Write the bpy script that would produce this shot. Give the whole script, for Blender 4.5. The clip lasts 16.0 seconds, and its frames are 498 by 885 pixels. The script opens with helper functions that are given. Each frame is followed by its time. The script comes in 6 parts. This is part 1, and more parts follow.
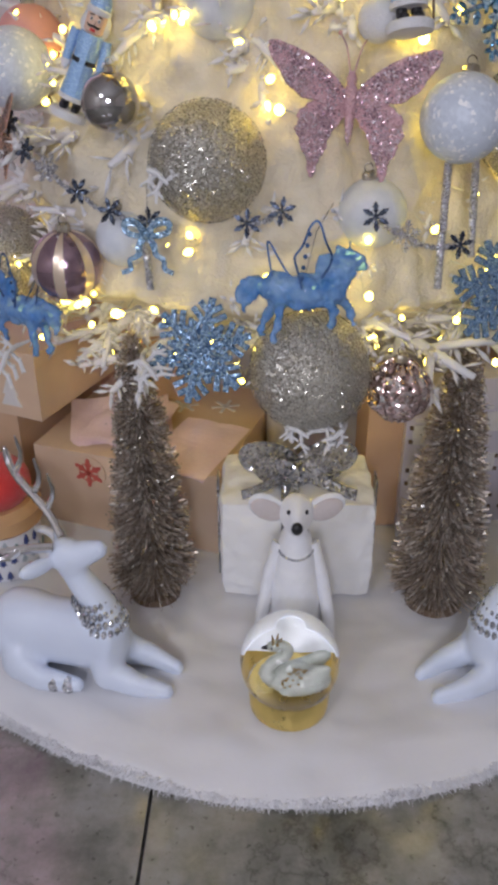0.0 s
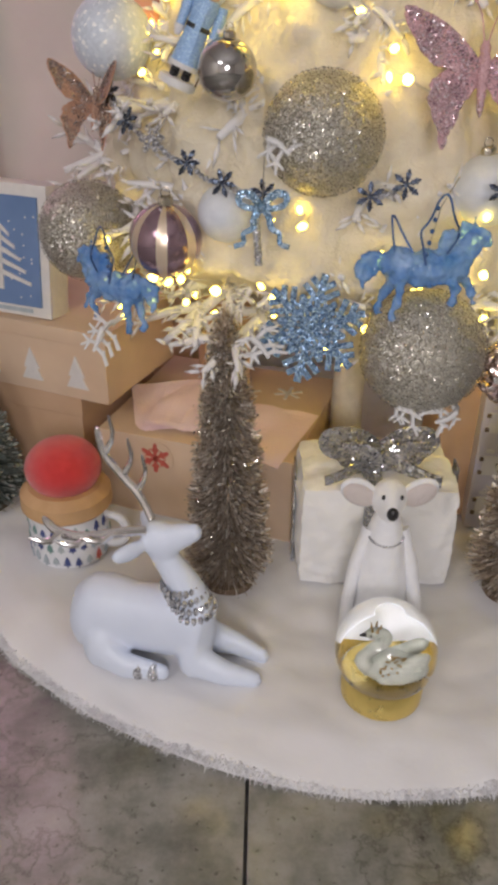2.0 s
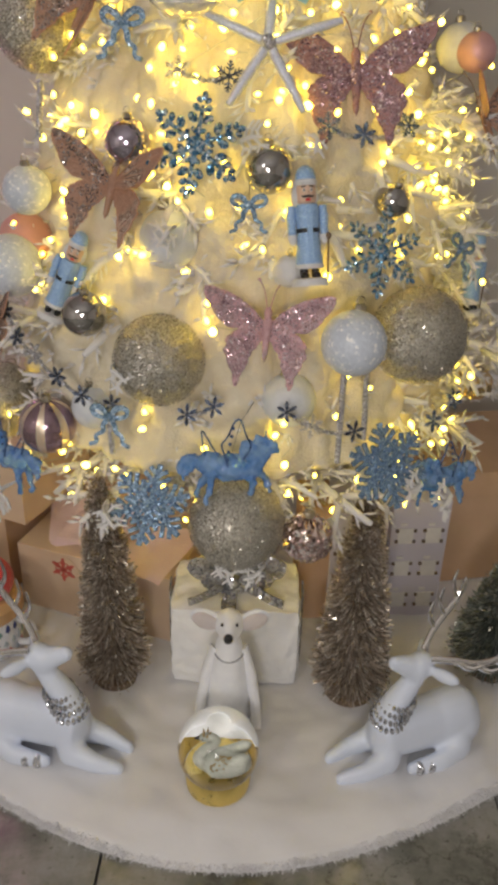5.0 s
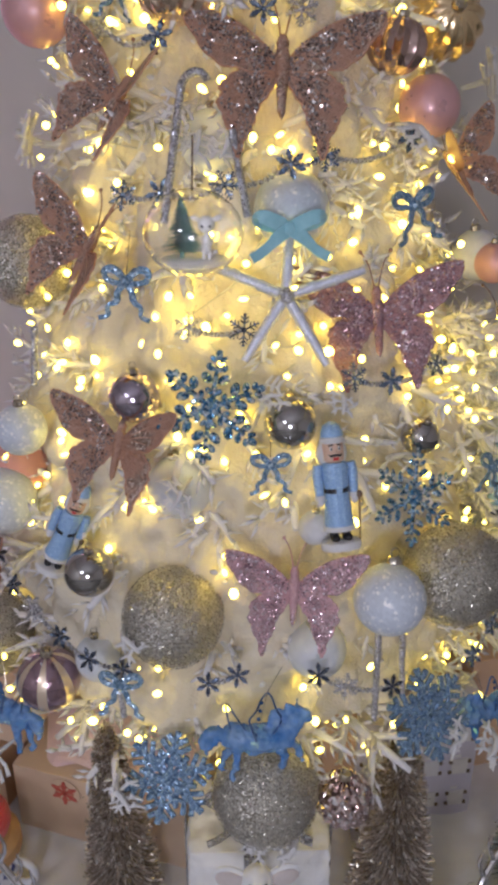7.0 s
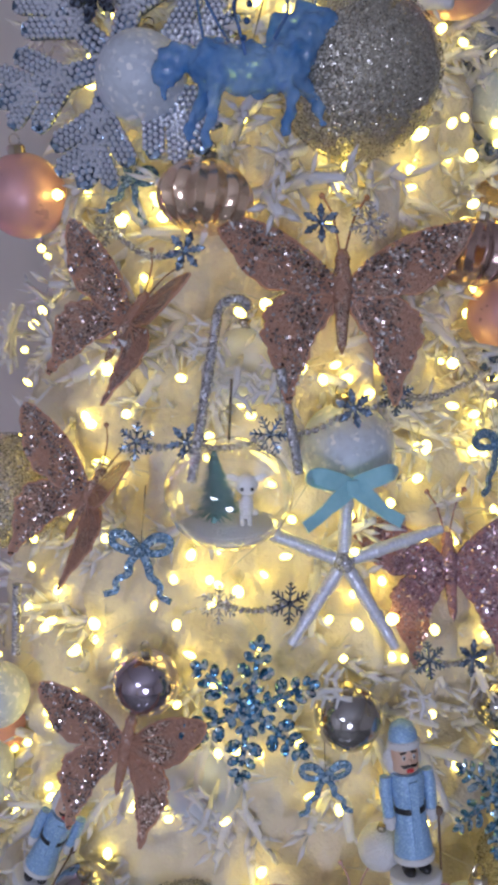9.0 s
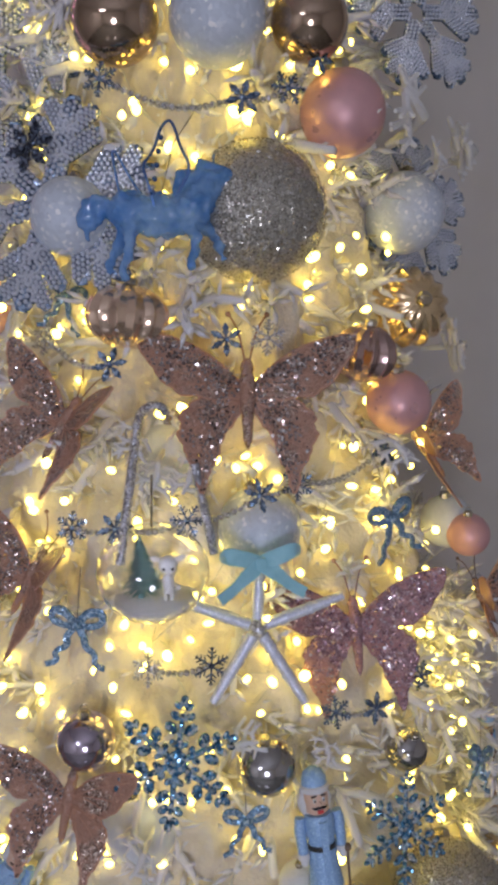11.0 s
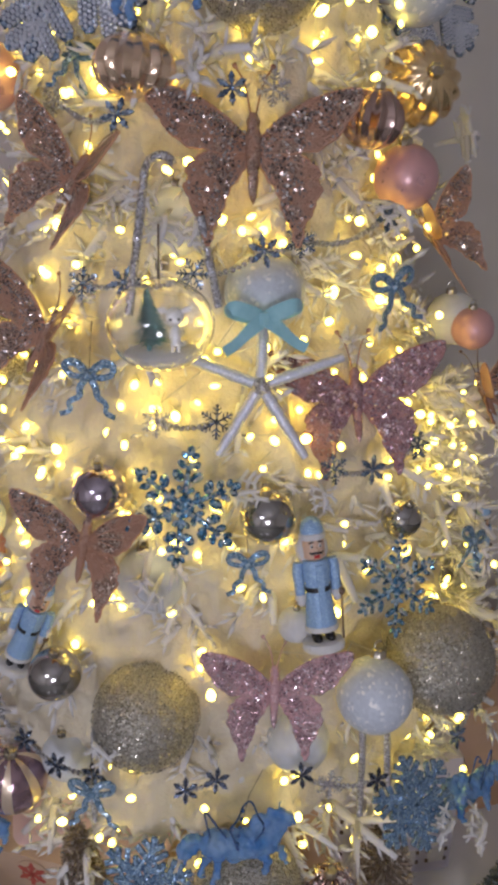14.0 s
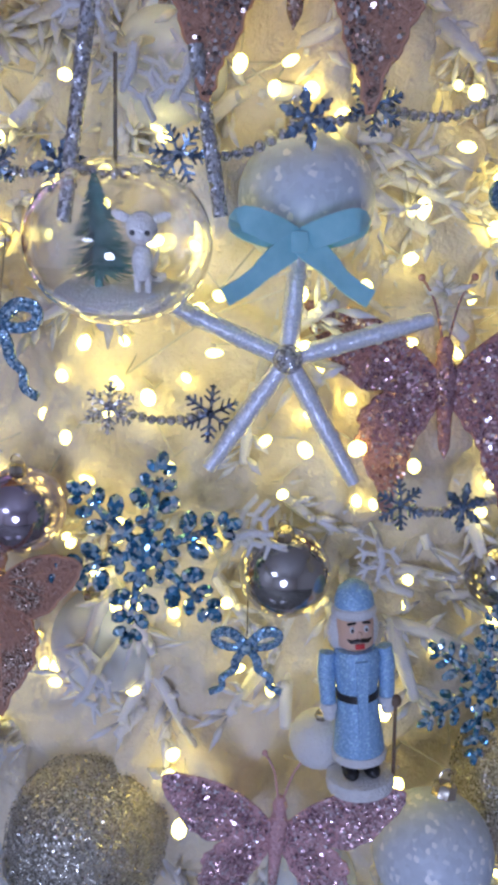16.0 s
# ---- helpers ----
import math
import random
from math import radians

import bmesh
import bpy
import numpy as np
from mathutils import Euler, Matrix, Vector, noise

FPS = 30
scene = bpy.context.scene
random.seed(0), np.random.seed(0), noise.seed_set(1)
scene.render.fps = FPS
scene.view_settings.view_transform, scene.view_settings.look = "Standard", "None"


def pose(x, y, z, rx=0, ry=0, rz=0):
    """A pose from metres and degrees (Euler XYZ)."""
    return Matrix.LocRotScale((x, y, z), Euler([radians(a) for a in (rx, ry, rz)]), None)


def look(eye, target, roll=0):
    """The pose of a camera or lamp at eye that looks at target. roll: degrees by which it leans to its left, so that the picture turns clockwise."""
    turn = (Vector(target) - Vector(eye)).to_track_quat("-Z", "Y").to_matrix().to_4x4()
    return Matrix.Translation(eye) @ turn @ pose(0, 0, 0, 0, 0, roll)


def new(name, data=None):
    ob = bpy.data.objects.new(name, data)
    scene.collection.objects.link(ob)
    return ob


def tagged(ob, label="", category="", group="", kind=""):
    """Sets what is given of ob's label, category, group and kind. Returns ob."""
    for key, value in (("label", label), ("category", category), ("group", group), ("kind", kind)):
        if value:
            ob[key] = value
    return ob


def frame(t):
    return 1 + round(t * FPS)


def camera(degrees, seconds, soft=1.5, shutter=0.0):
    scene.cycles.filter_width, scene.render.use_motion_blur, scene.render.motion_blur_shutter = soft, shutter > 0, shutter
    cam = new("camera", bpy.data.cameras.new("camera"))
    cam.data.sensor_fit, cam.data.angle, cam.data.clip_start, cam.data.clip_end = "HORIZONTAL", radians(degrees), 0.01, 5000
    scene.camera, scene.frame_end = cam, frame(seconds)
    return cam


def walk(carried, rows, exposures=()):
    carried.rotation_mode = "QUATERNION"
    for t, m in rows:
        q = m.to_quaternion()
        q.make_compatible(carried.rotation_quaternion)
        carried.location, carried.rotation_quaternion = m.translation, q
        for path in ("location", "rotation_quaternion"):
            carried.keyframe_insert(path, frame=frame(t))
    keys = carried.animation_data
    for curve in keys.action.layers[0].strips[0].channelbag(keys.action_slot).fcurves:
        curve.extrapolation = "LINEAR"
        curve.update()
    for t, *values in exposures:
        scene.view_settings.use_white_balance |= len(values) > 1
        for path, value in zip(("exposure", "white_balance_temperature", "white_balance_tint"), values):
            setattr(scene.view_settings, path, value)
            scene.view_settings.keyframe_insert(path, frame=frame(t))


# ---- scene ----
cam = camera(34.3, 16.0, soft=4.2)
PATH = [
    (0, (0.067, 0.104, 0.826), (0.011, 1.843, -0.16), -0.3),
    (0.5, (0.051, 0.141, 0.762), (0.048, 1.877, -0.231), 0.6),
    (1, (0.006, 0.144, 0.758), (-0.006, 1.884, -0.229), 0.2),
    (1.5, (-0.041, 0.144, 0.773), (-0.051, 1.883, -0.215), 0.1),
    (2, (-0.066, 0.112, 0.797), (-0.089, 1.85, -0.193), 0.9),
    (2.5, (-0.069, 0.059, 0.841), (-0.07, 1.799, -0.145), 3.3),
    (3, (-0.052, 0.009, 0.897), (-0.089, 1.74, -0.103), 3.9),
    (3.5, (0.017, -0.036, 0.946), (-0.001, 1.702, -0.044), 4.5),
    (4, (0.108, -0.073, 0.996), (0.097, 1.665, 0.008), 3.5),
    (4.2, (0.15, -0.081, 1.009), (0.133, 1.664, 0.031), 3.1),
    (6.3, (0.106, 0.128, 1.223), (0.079, 1.927, 0.349), 0.1),
    (6.5, (0.099, 0.135, 1.237), (0.085, 1.943, 0.383), 0.2),
    (7, (0.079, 0.175, 1.266), (0.101, 2.001, 0.45), 0.0),
    (7.5, (0.09, 0.279, 1.292), (0.1, 2.113, 0.494), 0.4),
    (8, (0.059, 0.373, 1.308), (0.081, 2.214, 0.527), 0.8),
    (8.5, (0.018, 0.432, 1.353), (0.061, 2.295, 0.629), 0.3),
    (9, (0.011, 0.43, 1.38), (0.123, 2.312, 0.712), 0.6),
    (9.5, (0.026, 0.414, 1.425), (0.196, 2.3, 0.78), -0.5),
    (10, (0.05, 0.416, 1.452), (0.231, 2.306, 0.821), -0.3),
    (10.2, (0.053, 0.41, 1.46), (0.242, 2.311, 0.869), -0.2),
    (12.3, (0.054, 0.213, 1.45), (0.213, 2.114, 0.849), 0.8),
    (12.5, (0.056, 0.202, 1.442), (0.202, 2.099, 0.827), 0.8),
    (13, (0.051, 0.204, 1.42), (0.185, 2.074, 0.723), 0.8),
    (13.5, (0.051, 0.229, 1.382), (0.185, 2.067, 0.604), 0.5),
    (14, (0.065, 0.27, 1.344), (0.189, 2.085, 0.512), 0.1),
    (14.5, (0.091, 0.34, 1.288), (0.21, 2.155, 0.457), 0.5),
    (15, (0.119, 0.436, 1.272), (0.226, 2.238, 0.412), 1.5),
    (15.5, (0.12, 0.524, 1.232), (0.177, 2.335, 0.384), 2.3),
    (16, (0.11, 0.586, 1.237), (0.105, 2.353, 0.299), 2.5),
]
# seconds, stops, kelvin, tint: the film's own white balance drifts
TONE = [(0.0, 0.2, 5650, 17), (0.5, 0.32, 5700, 17), (1.5, 0.4, 6150, 15), (2.5, 0.32, 6450, 14), (3.0, 0.28, 6600, 12), (3.5, 0.2, 6750, 10), (4.0, 0.18, 7000, 7),
        (6.5, -0.05, 5750, 18), (7.5, 0.0, 5450, 19), (8.0, -0.12, 5200, 20), (9.0, -0.14, 5100, 21), (10.0, -0.16, 5150, 20), (12.5, -0.18, 5800, 19), (14.0, -0.18, 5750, 19), (14.5, -0.14, 5500, 21), (15.5, -0.15, 4850, 24), (16.0, -0.2, 4600, 25)]
walk(cam, [(t, look(eye, target, roll)) for t, eye, target, roll in PATH], TONE)

# ---- world and light ----
world = bpy.data.worlds.new("room_world")
scene.world = world
world.use_nodes = True
world.node_tree.nodes["Background"].inputs[0].default_value = (0.5, 0.55, 0.65, 1)
world.node_tree.nodes["Background"].inputs[1].default_value = 0.05


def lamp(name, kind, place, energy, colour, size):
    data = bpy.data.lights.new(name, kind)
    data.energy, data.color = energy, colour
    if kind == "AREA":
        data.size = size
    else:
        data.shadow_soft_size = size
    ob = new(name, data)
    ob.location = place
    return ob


# fixed frontal lamp standing in for the phone's torch, set well behind the camera
lamp("torch_fill", "POINT", (0.0, -1.1, 1.15), 38.0, (1.0, 0.95, 0.94), 0.22)
# added area light under the ceiling, with no known fitting, to lift the room
lamp("room_fill", "AREA", (-1.5, -1.8, 2.35), 25.0, (1.0, 0.96, 0.92), 0.7)

# ---- materials ----


def material(name):
    m = bpy.data.materials.new(name)
    m.use_nodes = True
    nodes, links = m.node_tree.nodes, m.node_tree.links
    return m, nodes, links, nodes["Principled BSDF"]


def setp(b, **values):
    names = {"rough": "Roughness", "metal": "Metallic", "coat": "Coat Weight", "trans": "Transmission Weight",
             "ior": "IOR", "sheen": "Sheen Weight", "alpha": "Alpha", "sub": "Subsurface Weight", "spec": "Specular IOR Level"}
    for key, value in values.items():
        b.inputs[names[key]].default_value = value


def coords(nodes):
    return nodes.new("ShaderNodeNewGeometry").outputs["Position"]


def noise_tex(nodes, links, scale, detail=4.0, rough=0.55):
    n = nodes.new("ShaderNodeTexNoise")
    n.inputs["Scale"].default_value, n.inputs["Detail"].default_value = scale, detail
    n.inputs["Roughness"].default_value = rough
    links.new(coords(nodes), n.inputs["Vector"])
    return n


def ramp(nodes, links, source, stops):
    r = nodes.new("ShaderNodeValToRGB")
    while len(r.color_ramp.elements) < len(stops):
        r.color_ramp.elements.new(0.5)
    for e, (at, colour) in zip(r.color_ramp.elements, stops):
        e.position, e.color = at, (*colour, 1)
    links.new(source, r.inputs[0])
    return r.outputs[0]


def bump(nodes, links, height, b, strength, distance):
    n = nodes.new("ShaderNodeBump")
    n.inputs["Strength"].default_value, n.inputs["Distance"].default_value = strength, distance
    links.new(height, n.inputs["Height"])
    links.new(n.outputs[0], b.inputs["Normal"])


def plain(name, a, c, scale=30.0, rough=0.5, relief=0.3, depth=0.001, **more):
    """A surface that wavers between two colours, with fine relief."""
    m, nodes, links, b = material(name)
    n = noise_tex(nodes, links, scale)
    links.new(ramp(nodes, links, n.outputs["Fac"], [(0.3, a), (0.7, c)]), b.inputs["Base Color"])
    fine = noise_tex(nodes, links, scale * 9, 3)
    bump(nodes, links, fine.outputs["Fac"], b, relief, depth)
    setp(b, rough=rough, **more)
    return m


def glitter(name, a, c, cells=420.0, spread=1.1, metal=0.9, rough=0.28, film=None, dense=0.5, dark=0.5):
    """Flakes of foil: each cell has its own colour and tilt. film: a plainer ground between dense patches."""
    m, nodes, links, b = material(name)
    at = coords(nodes)
    v = nodes.new("ShaderNodeTexVoronoi")
    v.inputs["Scale"].default_value = cells
    links.new(at, v.inputs["Vector"])
    sub = nodes.new("ShaderNodeVectorMath")
    sub.operation = "SUBTRACT"
    sub.inputs[1].default_value = (0.5, 0.5, 0.5)
    links.new(v.outputs["Color"], sub.inputs[0])
    mul = nodes.new("ShaderNodeVectorMath")
    mul.operation = "SCALE"
    mul.inputs["Scale"].default_value = spread
    links.new(sub.outputs[0], mul.inputs[0])
    add = nodes.new("ShaderNodeVectorMath")
    links.new(mul.outputs[0], add.inputs[0])
    links.new(nodes.new("ShaderNodeNewGeometry").outputs["Normal"], add.inputs[1])
    norm = nodes.new("ShaderNodeVectorMath")
    norm.operation = "NORMALIZE"
    links.new(add.outputs[0], norm.inputs[0])
    links.new(norm.outputs[0], b.inputs["Normal"])
    sep = nodes.new("ShaderNodeSeparateColor")
    links.new(v.outputs["Color"], sep.inputs[0])
    colour = ramp(nodes, links, sep.outputs[0], [(0.0, tuple(x * dark for x in a)), (0.45, a), (0.85, c), (1.0, tuple(min(1, x * 1.5) for x in c))])
    setp(b, rough=rough, metal=metal)
    if film:
        n = noise_tex(nodes, links, 26, 3)
        fac = ramp(nodes, links, n.outputs["Fac"], [(dense - 0.06, (0, 0, 0)), (dense + 0.06, (1, 1, 1))])
        mix = nodes.new("ShaderNodeMix")
        mix.data_type = "RGBA"
        links.new(fac, mix.inputs[0])
        mix.inputs[6].default_value = (*film, 1)
        links.new(colour, mix.inputs[7])
        colour = mix.outputs[2]
        scaled = nodes.new("ShaderNodeMath")
        scaled.operation = "MULTIPLY"
        scaled.inputs[1].default_value = metal
        links.new(fac, scaled.inputs[0])
        links.new(scaled.outputs[0], b.inputs["Metallic"])
    links.new(colour, b.inputs["Base Color"])
    return m


def shiny(name, colour, rough=0.12, metal=1.0, **more):
    m, nodes, links, b = material(name)
    n = noise_tex(nodes, links, 40, 3)
    links.new(ramp(nodes, links, n.outputs["Fac"], [(0.3, tuple(x * 0.85 for x in colour)), (0.7, colour)]), b.inputs["Base Color"])
    r = ramp(nodes, links, n.outputs["Fac"], [(0.3, (rough * 0.7,) * 3), (0.75, (rough * 1.6,) * 3)])
    links.new(r, b.inputs["Roughness"])
    setp(b, metal=metal, **more)
    return m


def glass(name, colour=(1, 1, 1), rough=0.0, ior=1.45, thin=False):
    m, nodes, links, b = material(name)
    b.inputs["Base Color"].default_value = (*colour, 1)
    setp(b, rough=rough, trans=1.0, ior=ior)
    return m


def glow(name, colour, strength):
    m, nodes, links, b = material(name)
    b.inputs["Base Color"].default_value = (*colour, 1)
    b.inputs["Emission Color"].default_value = (*colour, 1)
    b.inputs["Emission Strength"].default_value = strength
    return m


def foil(name, low, middle, high, metal, rough):
    """Loose flakes and strands, each with a shade of its own."""
    m, nodes, links, b = material(name)
    pick = nodes.new("ShaderNodeNewGeometry").outputs["Random Per Island"]
    links.new(ramp(nodes, links, pick, [(0.0, low), (0.45, middle), (0.8, middle), (0.95, high)]), b.inputs["Base Color"])
    grain = noise_tex(nodes, links, 160, 2)
    links.new(ramp(nodes, links, grain.outputs["Fac"], [(0.3, (rough * 0.7,) * 3), (0.7, (rough * 1.5,) * 3)]), b.inputs["Roughness"])
    setp(b, metal=metal)
    return m


def pile():
    """Fine white hairs that let light through."""
    m, nodes, links, b = material("white_pile")
    n = noise_tex(nodes, links, 9, 3)
    shade = ramp(nodes, links, n.outputs["Fac"], [(0.3, (0.84, 0.84, 0.86)), (0.7, (0.91, 0.91, 0.92))])
    front, back, mix = nodes.new("ShaderNodeBsdfDiffuse"), nodes.new("ShaderNodeBsdfTranslucent"), nodes.new("ShaderNodeMixShader")
    links.new(shade, front.inputs["Color"])
    links.new(shade, back.inputs["Color"])
    links.new(front.outputs[0], mix.inputs[1])
    links.new(back.outputs[0], mix.inputs[2])
    mix.inputs[0].default_value = 0.15
    links.new(mix.outputs[0], nodes["Material Output"].inputs["Surface"])
    nodes.remove(b)
    return m


def striped(name, a, c, count):
    """Meridian stripes, one glittered and one glossy."""
    m, nodes, links, b = material(name)
    sep = nodes.new("ShaderNodeSeparateXYZ")
    links.new(nodes.new("ShaderNodeTexCoord").outputs["Object"], sep.inputs[0])
    ang = nodes.new("ShaderNodeMath")
    ang.operation = "ARCTAN2"
    links.new(sep.outputs[1], ang.inputs[0])
    links.new(sep.outputs[0], ang.inputs[1])
    mul = nodes.new("ShaderNodeMath")
    mul.operation = "MULTIPLY"
    mul.inputs[1].default_value = count
    links.new(ang.outputs[0], mul.inputs[0])
    sin = nodes.new("ShaderNodeMath")
    sin.operation = "SINE"
    links.new(mul.outputs[0], sin.inputs[0])
    fac = ramp(nodes, links, sin.outputs[0], [(0.42, a), (0.5, c)])
    links.new(fac, b.inputs["Base Color"])
    rr = ramp(nodes, links, sin.outputs[0], [(0.42, (0.06,) * 3), (0.5, (0.3,) * 3)])
    links.new(rr, b.inputs["Roughness"])
    setp(b, metal=0.75, coat=0.6)
    n = noise_tex(nodes, links, 500, 2)
    bump(nodes, links, n.outputs["Fac"], b, 0.25, 0.001)
    return m


M = {}
M["wall"] = plain("wall_paint", (0.66, 0.63, 0.58), (0.72, 0.69, 0.64), 6, 0.7, 0.15, 0.001)
M["ceiling"] = plain("ceiling_paint", (0.75, 0.74, 0.72), (0.8, 0.79, 0.77), 6, 0.8, 0.1)
M["grout"] = plain("grout", (0.05, 0.05, 0.045), (0.09, 0.085, 0.08), 60, 0.9)
M["needle"] = plain("flocked_needle", (0.8, 0.79, 0.8), (0.88, 0.87, 0.88), 40, 0.9, 0.5, 0.003, sheen=0.3)
# inner twigs of the white tree, the bulbs' warm light put into their cream
M["inner"] = plain("bulb_warmed_twigs", (0.72, 0.65, 0.5), (0.83, 0.77, 0.63), 26, 0.9, 0.6, 0.004)
M["bark"] = plain("white_bark", (0.6, 0.57, 0.52), (0.75, 0.72, 0.68), 50, 0.8)
M["bulb"] = glow("warm_bulb", (1.0, 0.71, 0.08), 11.0)
M["bulb_white"] = glow("bright_bulb", (1.0, 0.73, 0.09), 14.0)
M["bulb_pink"] = glow("pink_bulb", (1.0, 0.4, 0.65), 15.0)
M["wire"] = plain("clear_wire", (0.6, 0.58, 0.5), (0.7, 0.68, 0.6), 50, 0.4)
M["champagne"] = glitter("champagne_glitter", (0.4, 0.38, 0.31), (0.76, 0.73, 0.65), 900, 1.1, 0.55, 0.28)
M["frost"] = plain("frosted_white", (0.66, 0.7, 0.77), (0.75, 0.79, 0.85), 90, 0.45, 0.6, 0.001, coat=0.3)
M["white_speck"] = glitter("speckled_white", (0.62, 0.68, 0.77), (0.67, 0.73, 0.82), 260, 0.07, 0.0, 0.35, dark=0.93)
M["pink_pearl"] = shiny("pink_pearl", (0.76, 0.44, 0.45), 0.36, 0.3, coat=0.3)
M["salmon"] = shiny("salmon_matte", (0.75, 0.4, 0.34), 0.5, 0.2)
M["mirror"] = shiny("mirrored_glass", (0.5, 0.49, 0.49), 0.12, 1.0)
M["lilac_mirror"] = shiny("lilac_mirror", (0.56, 0.5, 0.6), 0.13, 1.0)
M["bronze_mirror"] = shiny("bronze_mirror", (0.5, 0.38, 0.28), 0.1, 1.0)
M["rose_ribbed"] = shiny("rose_ribbed_glass", (0.92, 0.7, 0.52), 0.17, 0.9, coat=0.6)
M["cut_glass"] = glitter("cut_glass", (0.56, 0.4, 0.37), (0.95, 0.82, 0.82), 190, 0.9, 0.85, 0.1, dark=0.45)
M["gold_ribbed"] = shiny("gold_ribbed_glass", (0.88, 0.68, 0.4), 0.16, 0.9)
M["dark_ribbed"] = shiny("bronze_ribbed_glass", (0.6, 0.44, 0.4), 0.16, 0.95)
M["striped"] = striped("striped_pink", (0.34, 0.23, 0.28), (0.86, 0.72, 0.56), 7)
M["cap"] = shiny("metal_cap", (0.5, 0.46, 0.38), 0.25, 1.0)
M["rose"] = glitter("rose_glitter", (0.36, 0.23, 0.17), (0.78, 0.6, 0.49), 1000, 1.25, 0.55, 0.25, (0.45, 0.26, 0.18), 0.54, 0.3)
M["pink"] = glitter("pink_glitter", (0.66, 0.42, 0.45), (0.88, 0.68, 0.72), 820, 1.25, 0.55, 0.22, (0.64, 0.39, 0.41), 0.52, 0.5)
M["mauve"] = glitter("mauve_glitter", (0.42, 0.24, 0.27), (0.74, 0.54, 0.58), 820, 1.25, 0.65, 0.22, (0.42, 0.23, 0.23), 0.52, 0.4)
M["rose_gem"] = foil("rose_sequin", (0.08, 0.055, 0.05), (0.52, 0.42, 0.38), (0.98, 0.93, 0.9), 0.7, 0.18)
M["pink_gem"] = foil("pink_sequin", (0.22, 0.11, 0.16), (0.72, 0.52, 0.57), (0.98, 0.9, 0.95), 0.55, 0.2)
M["champagne_flake"] = foil("champagne_flake", (0.22, 0.2, 0.155), (0.54, 0.51, 0.43), (0.98, 0.96, 0.92), 0.65, 0.2)
M["rose_film"] = plain("rose_film", (0.42, 0.22, 0.14), (0.54, 0.31, 0.2), 24, 0.42, 0.4, 0.001, coat=0.3)
# near-white cells put glints into the blue of the acrylic
M["blue_gem"] = glitter("blue_gem", (0.12, 0.33, 0.57), (0.76, 0.94, 1.0), 330, 1.6, 0.6, 0.12, dark=0.3)
M["blue_glitter"] = glitter("blue_glitter", (0.17, 0.3, 0.5), (0.5, 0.68, 0.88), 700, 1.3, 0.55, 0.25, dark=0.4)
M["silver_blue"] = glitter("silver_blue", (0.16, 0.23, 0.34), (0.42, 0.52, 0.66), 300, 0.9, 0.7, 0.25)
M["silver_glitter"] = glitter("silver_glitter", (0.45, 0.46, 0.5), (0.75, 0.76, 0.82), 700, 1.2, 0.6)
M["pearl"] = shiny("silver_bead", (0.8, 0.84, 0.93), 0.14, 0.6)
M["dark_flake"] = glitter("dark_flake", (0.05, 0.06, 0.09), (0.16, 0.2, 0.28), 400, 0.6, 0.8, 0.3)
M["teal_glitter"] = glitter("teal_glitter", (0.2, 0.36, 0.54), (0.54, 0.7, 0.88), 700, 1.1, 0.5, 0.25, dark=0.5)
M["blue_wire"] = shiny("blue_wire", (0.08, 0.16, 0.36), 0.25, 0.8)
M["ribbon"] = plain("teal_ribbon", (0.3, 0.6, 0.68), (0.37, 0.67, 0.75), 120, 0.5, 0.6, 0.0006, sheen=0.4)
M["wand"] = glitter("silver_tinsel", (0.68, 0.72, 0.82), (0.84, 0.86, 0.94), 900, 0.3, 0.2, 0.25, dark=0.92)
M["snow_white"] = plain("snow_white", (0.78, 0.78, 0.78), (0.86, 0.86, 0.86), 60, 0.8, 0.8, 0.003)
M["clear"] = glass("clear_glass", (1, 1, 1), 0.0, 1.45)
M["clear"].node_tree.nodes["Principled BSDF"].inputs["Coat Weight"].default_value = 1.0
M["globe_water"] = glass("globe_water", (1, 1, 1), 0.0, 1.07)
M["globe_water"].node_tree.nodes["Principled BSDF"].inputs["Coat Weight"].default_value = 1.0
# weak emission stands in for light gathered in the globe's upper half
M["globe_glare"] = glow("glare_shell", (0.93, 0.95, 0.98), 0.16)
M["blue_coat"] = glitter("blue_coat", (0.3, 0.48, 0.76), (0.4, 0.58, 0.85), 1100, 0.35, 0.1, 0.45, dark=0.85)
M["skin"] = plain("painted_wood", (0.72, 0.5, 0.36), (0.76, 0.54, 0.4), 50, 0.5)
M["black"] = plain("black_paint", (0.012, 0.012, 0.014), (0.025, 0.025, 0.028), 50, 0.35)
M["red"] = plain("red_felt", (0.62, 0.03, 0.03), (0.72, 0.05, 0.05), 90, 0.9, 0.8, 0.002, sheen=0.5)
M["porcelain"] = plain("white_porcelain", (0.7, 0.77, 0.91), (0.75, 0.82, 0.95), 15, 0.42, 0.05, 0.0005, coat=0.2)
M["rhinestone"] = glitter("rhinestone", (0.5, 0.51, 0.54), (0.86, 0.88, 0.92), 330, 1.3, 0.7, 0.12)
M["antler"] = shiny("polished_antler", (0.86, 0.85, 0.86), 0.14, 0.95)
M["plush"] = plain("white_plush", (0.8, 0.81, 0.84), (0.87, 0.88, 0.9), 60, 0.95, 0.3, 0.002, sheen=0.8)
M["ear"] = plain("pink_plush", (0.84, 0.76, 0.73), (0.89, 0.81, 0.78), 160, 0.95, 1.0, 0.002)
M["wool"] = plain("white_wool", (0.86, 0.86, 0.86), (0.92, 0.92, 0.91), 12, 0.95, 0.35, 0.003, sheen=0.6)
M["fur"] = plain("white_fur", (0.73, 0.73, 0.75), (0.8, 0.8, 0.81), 7, 0.95, 0.15, 0.002, sheen=0.4)
M["pile"] = pile()
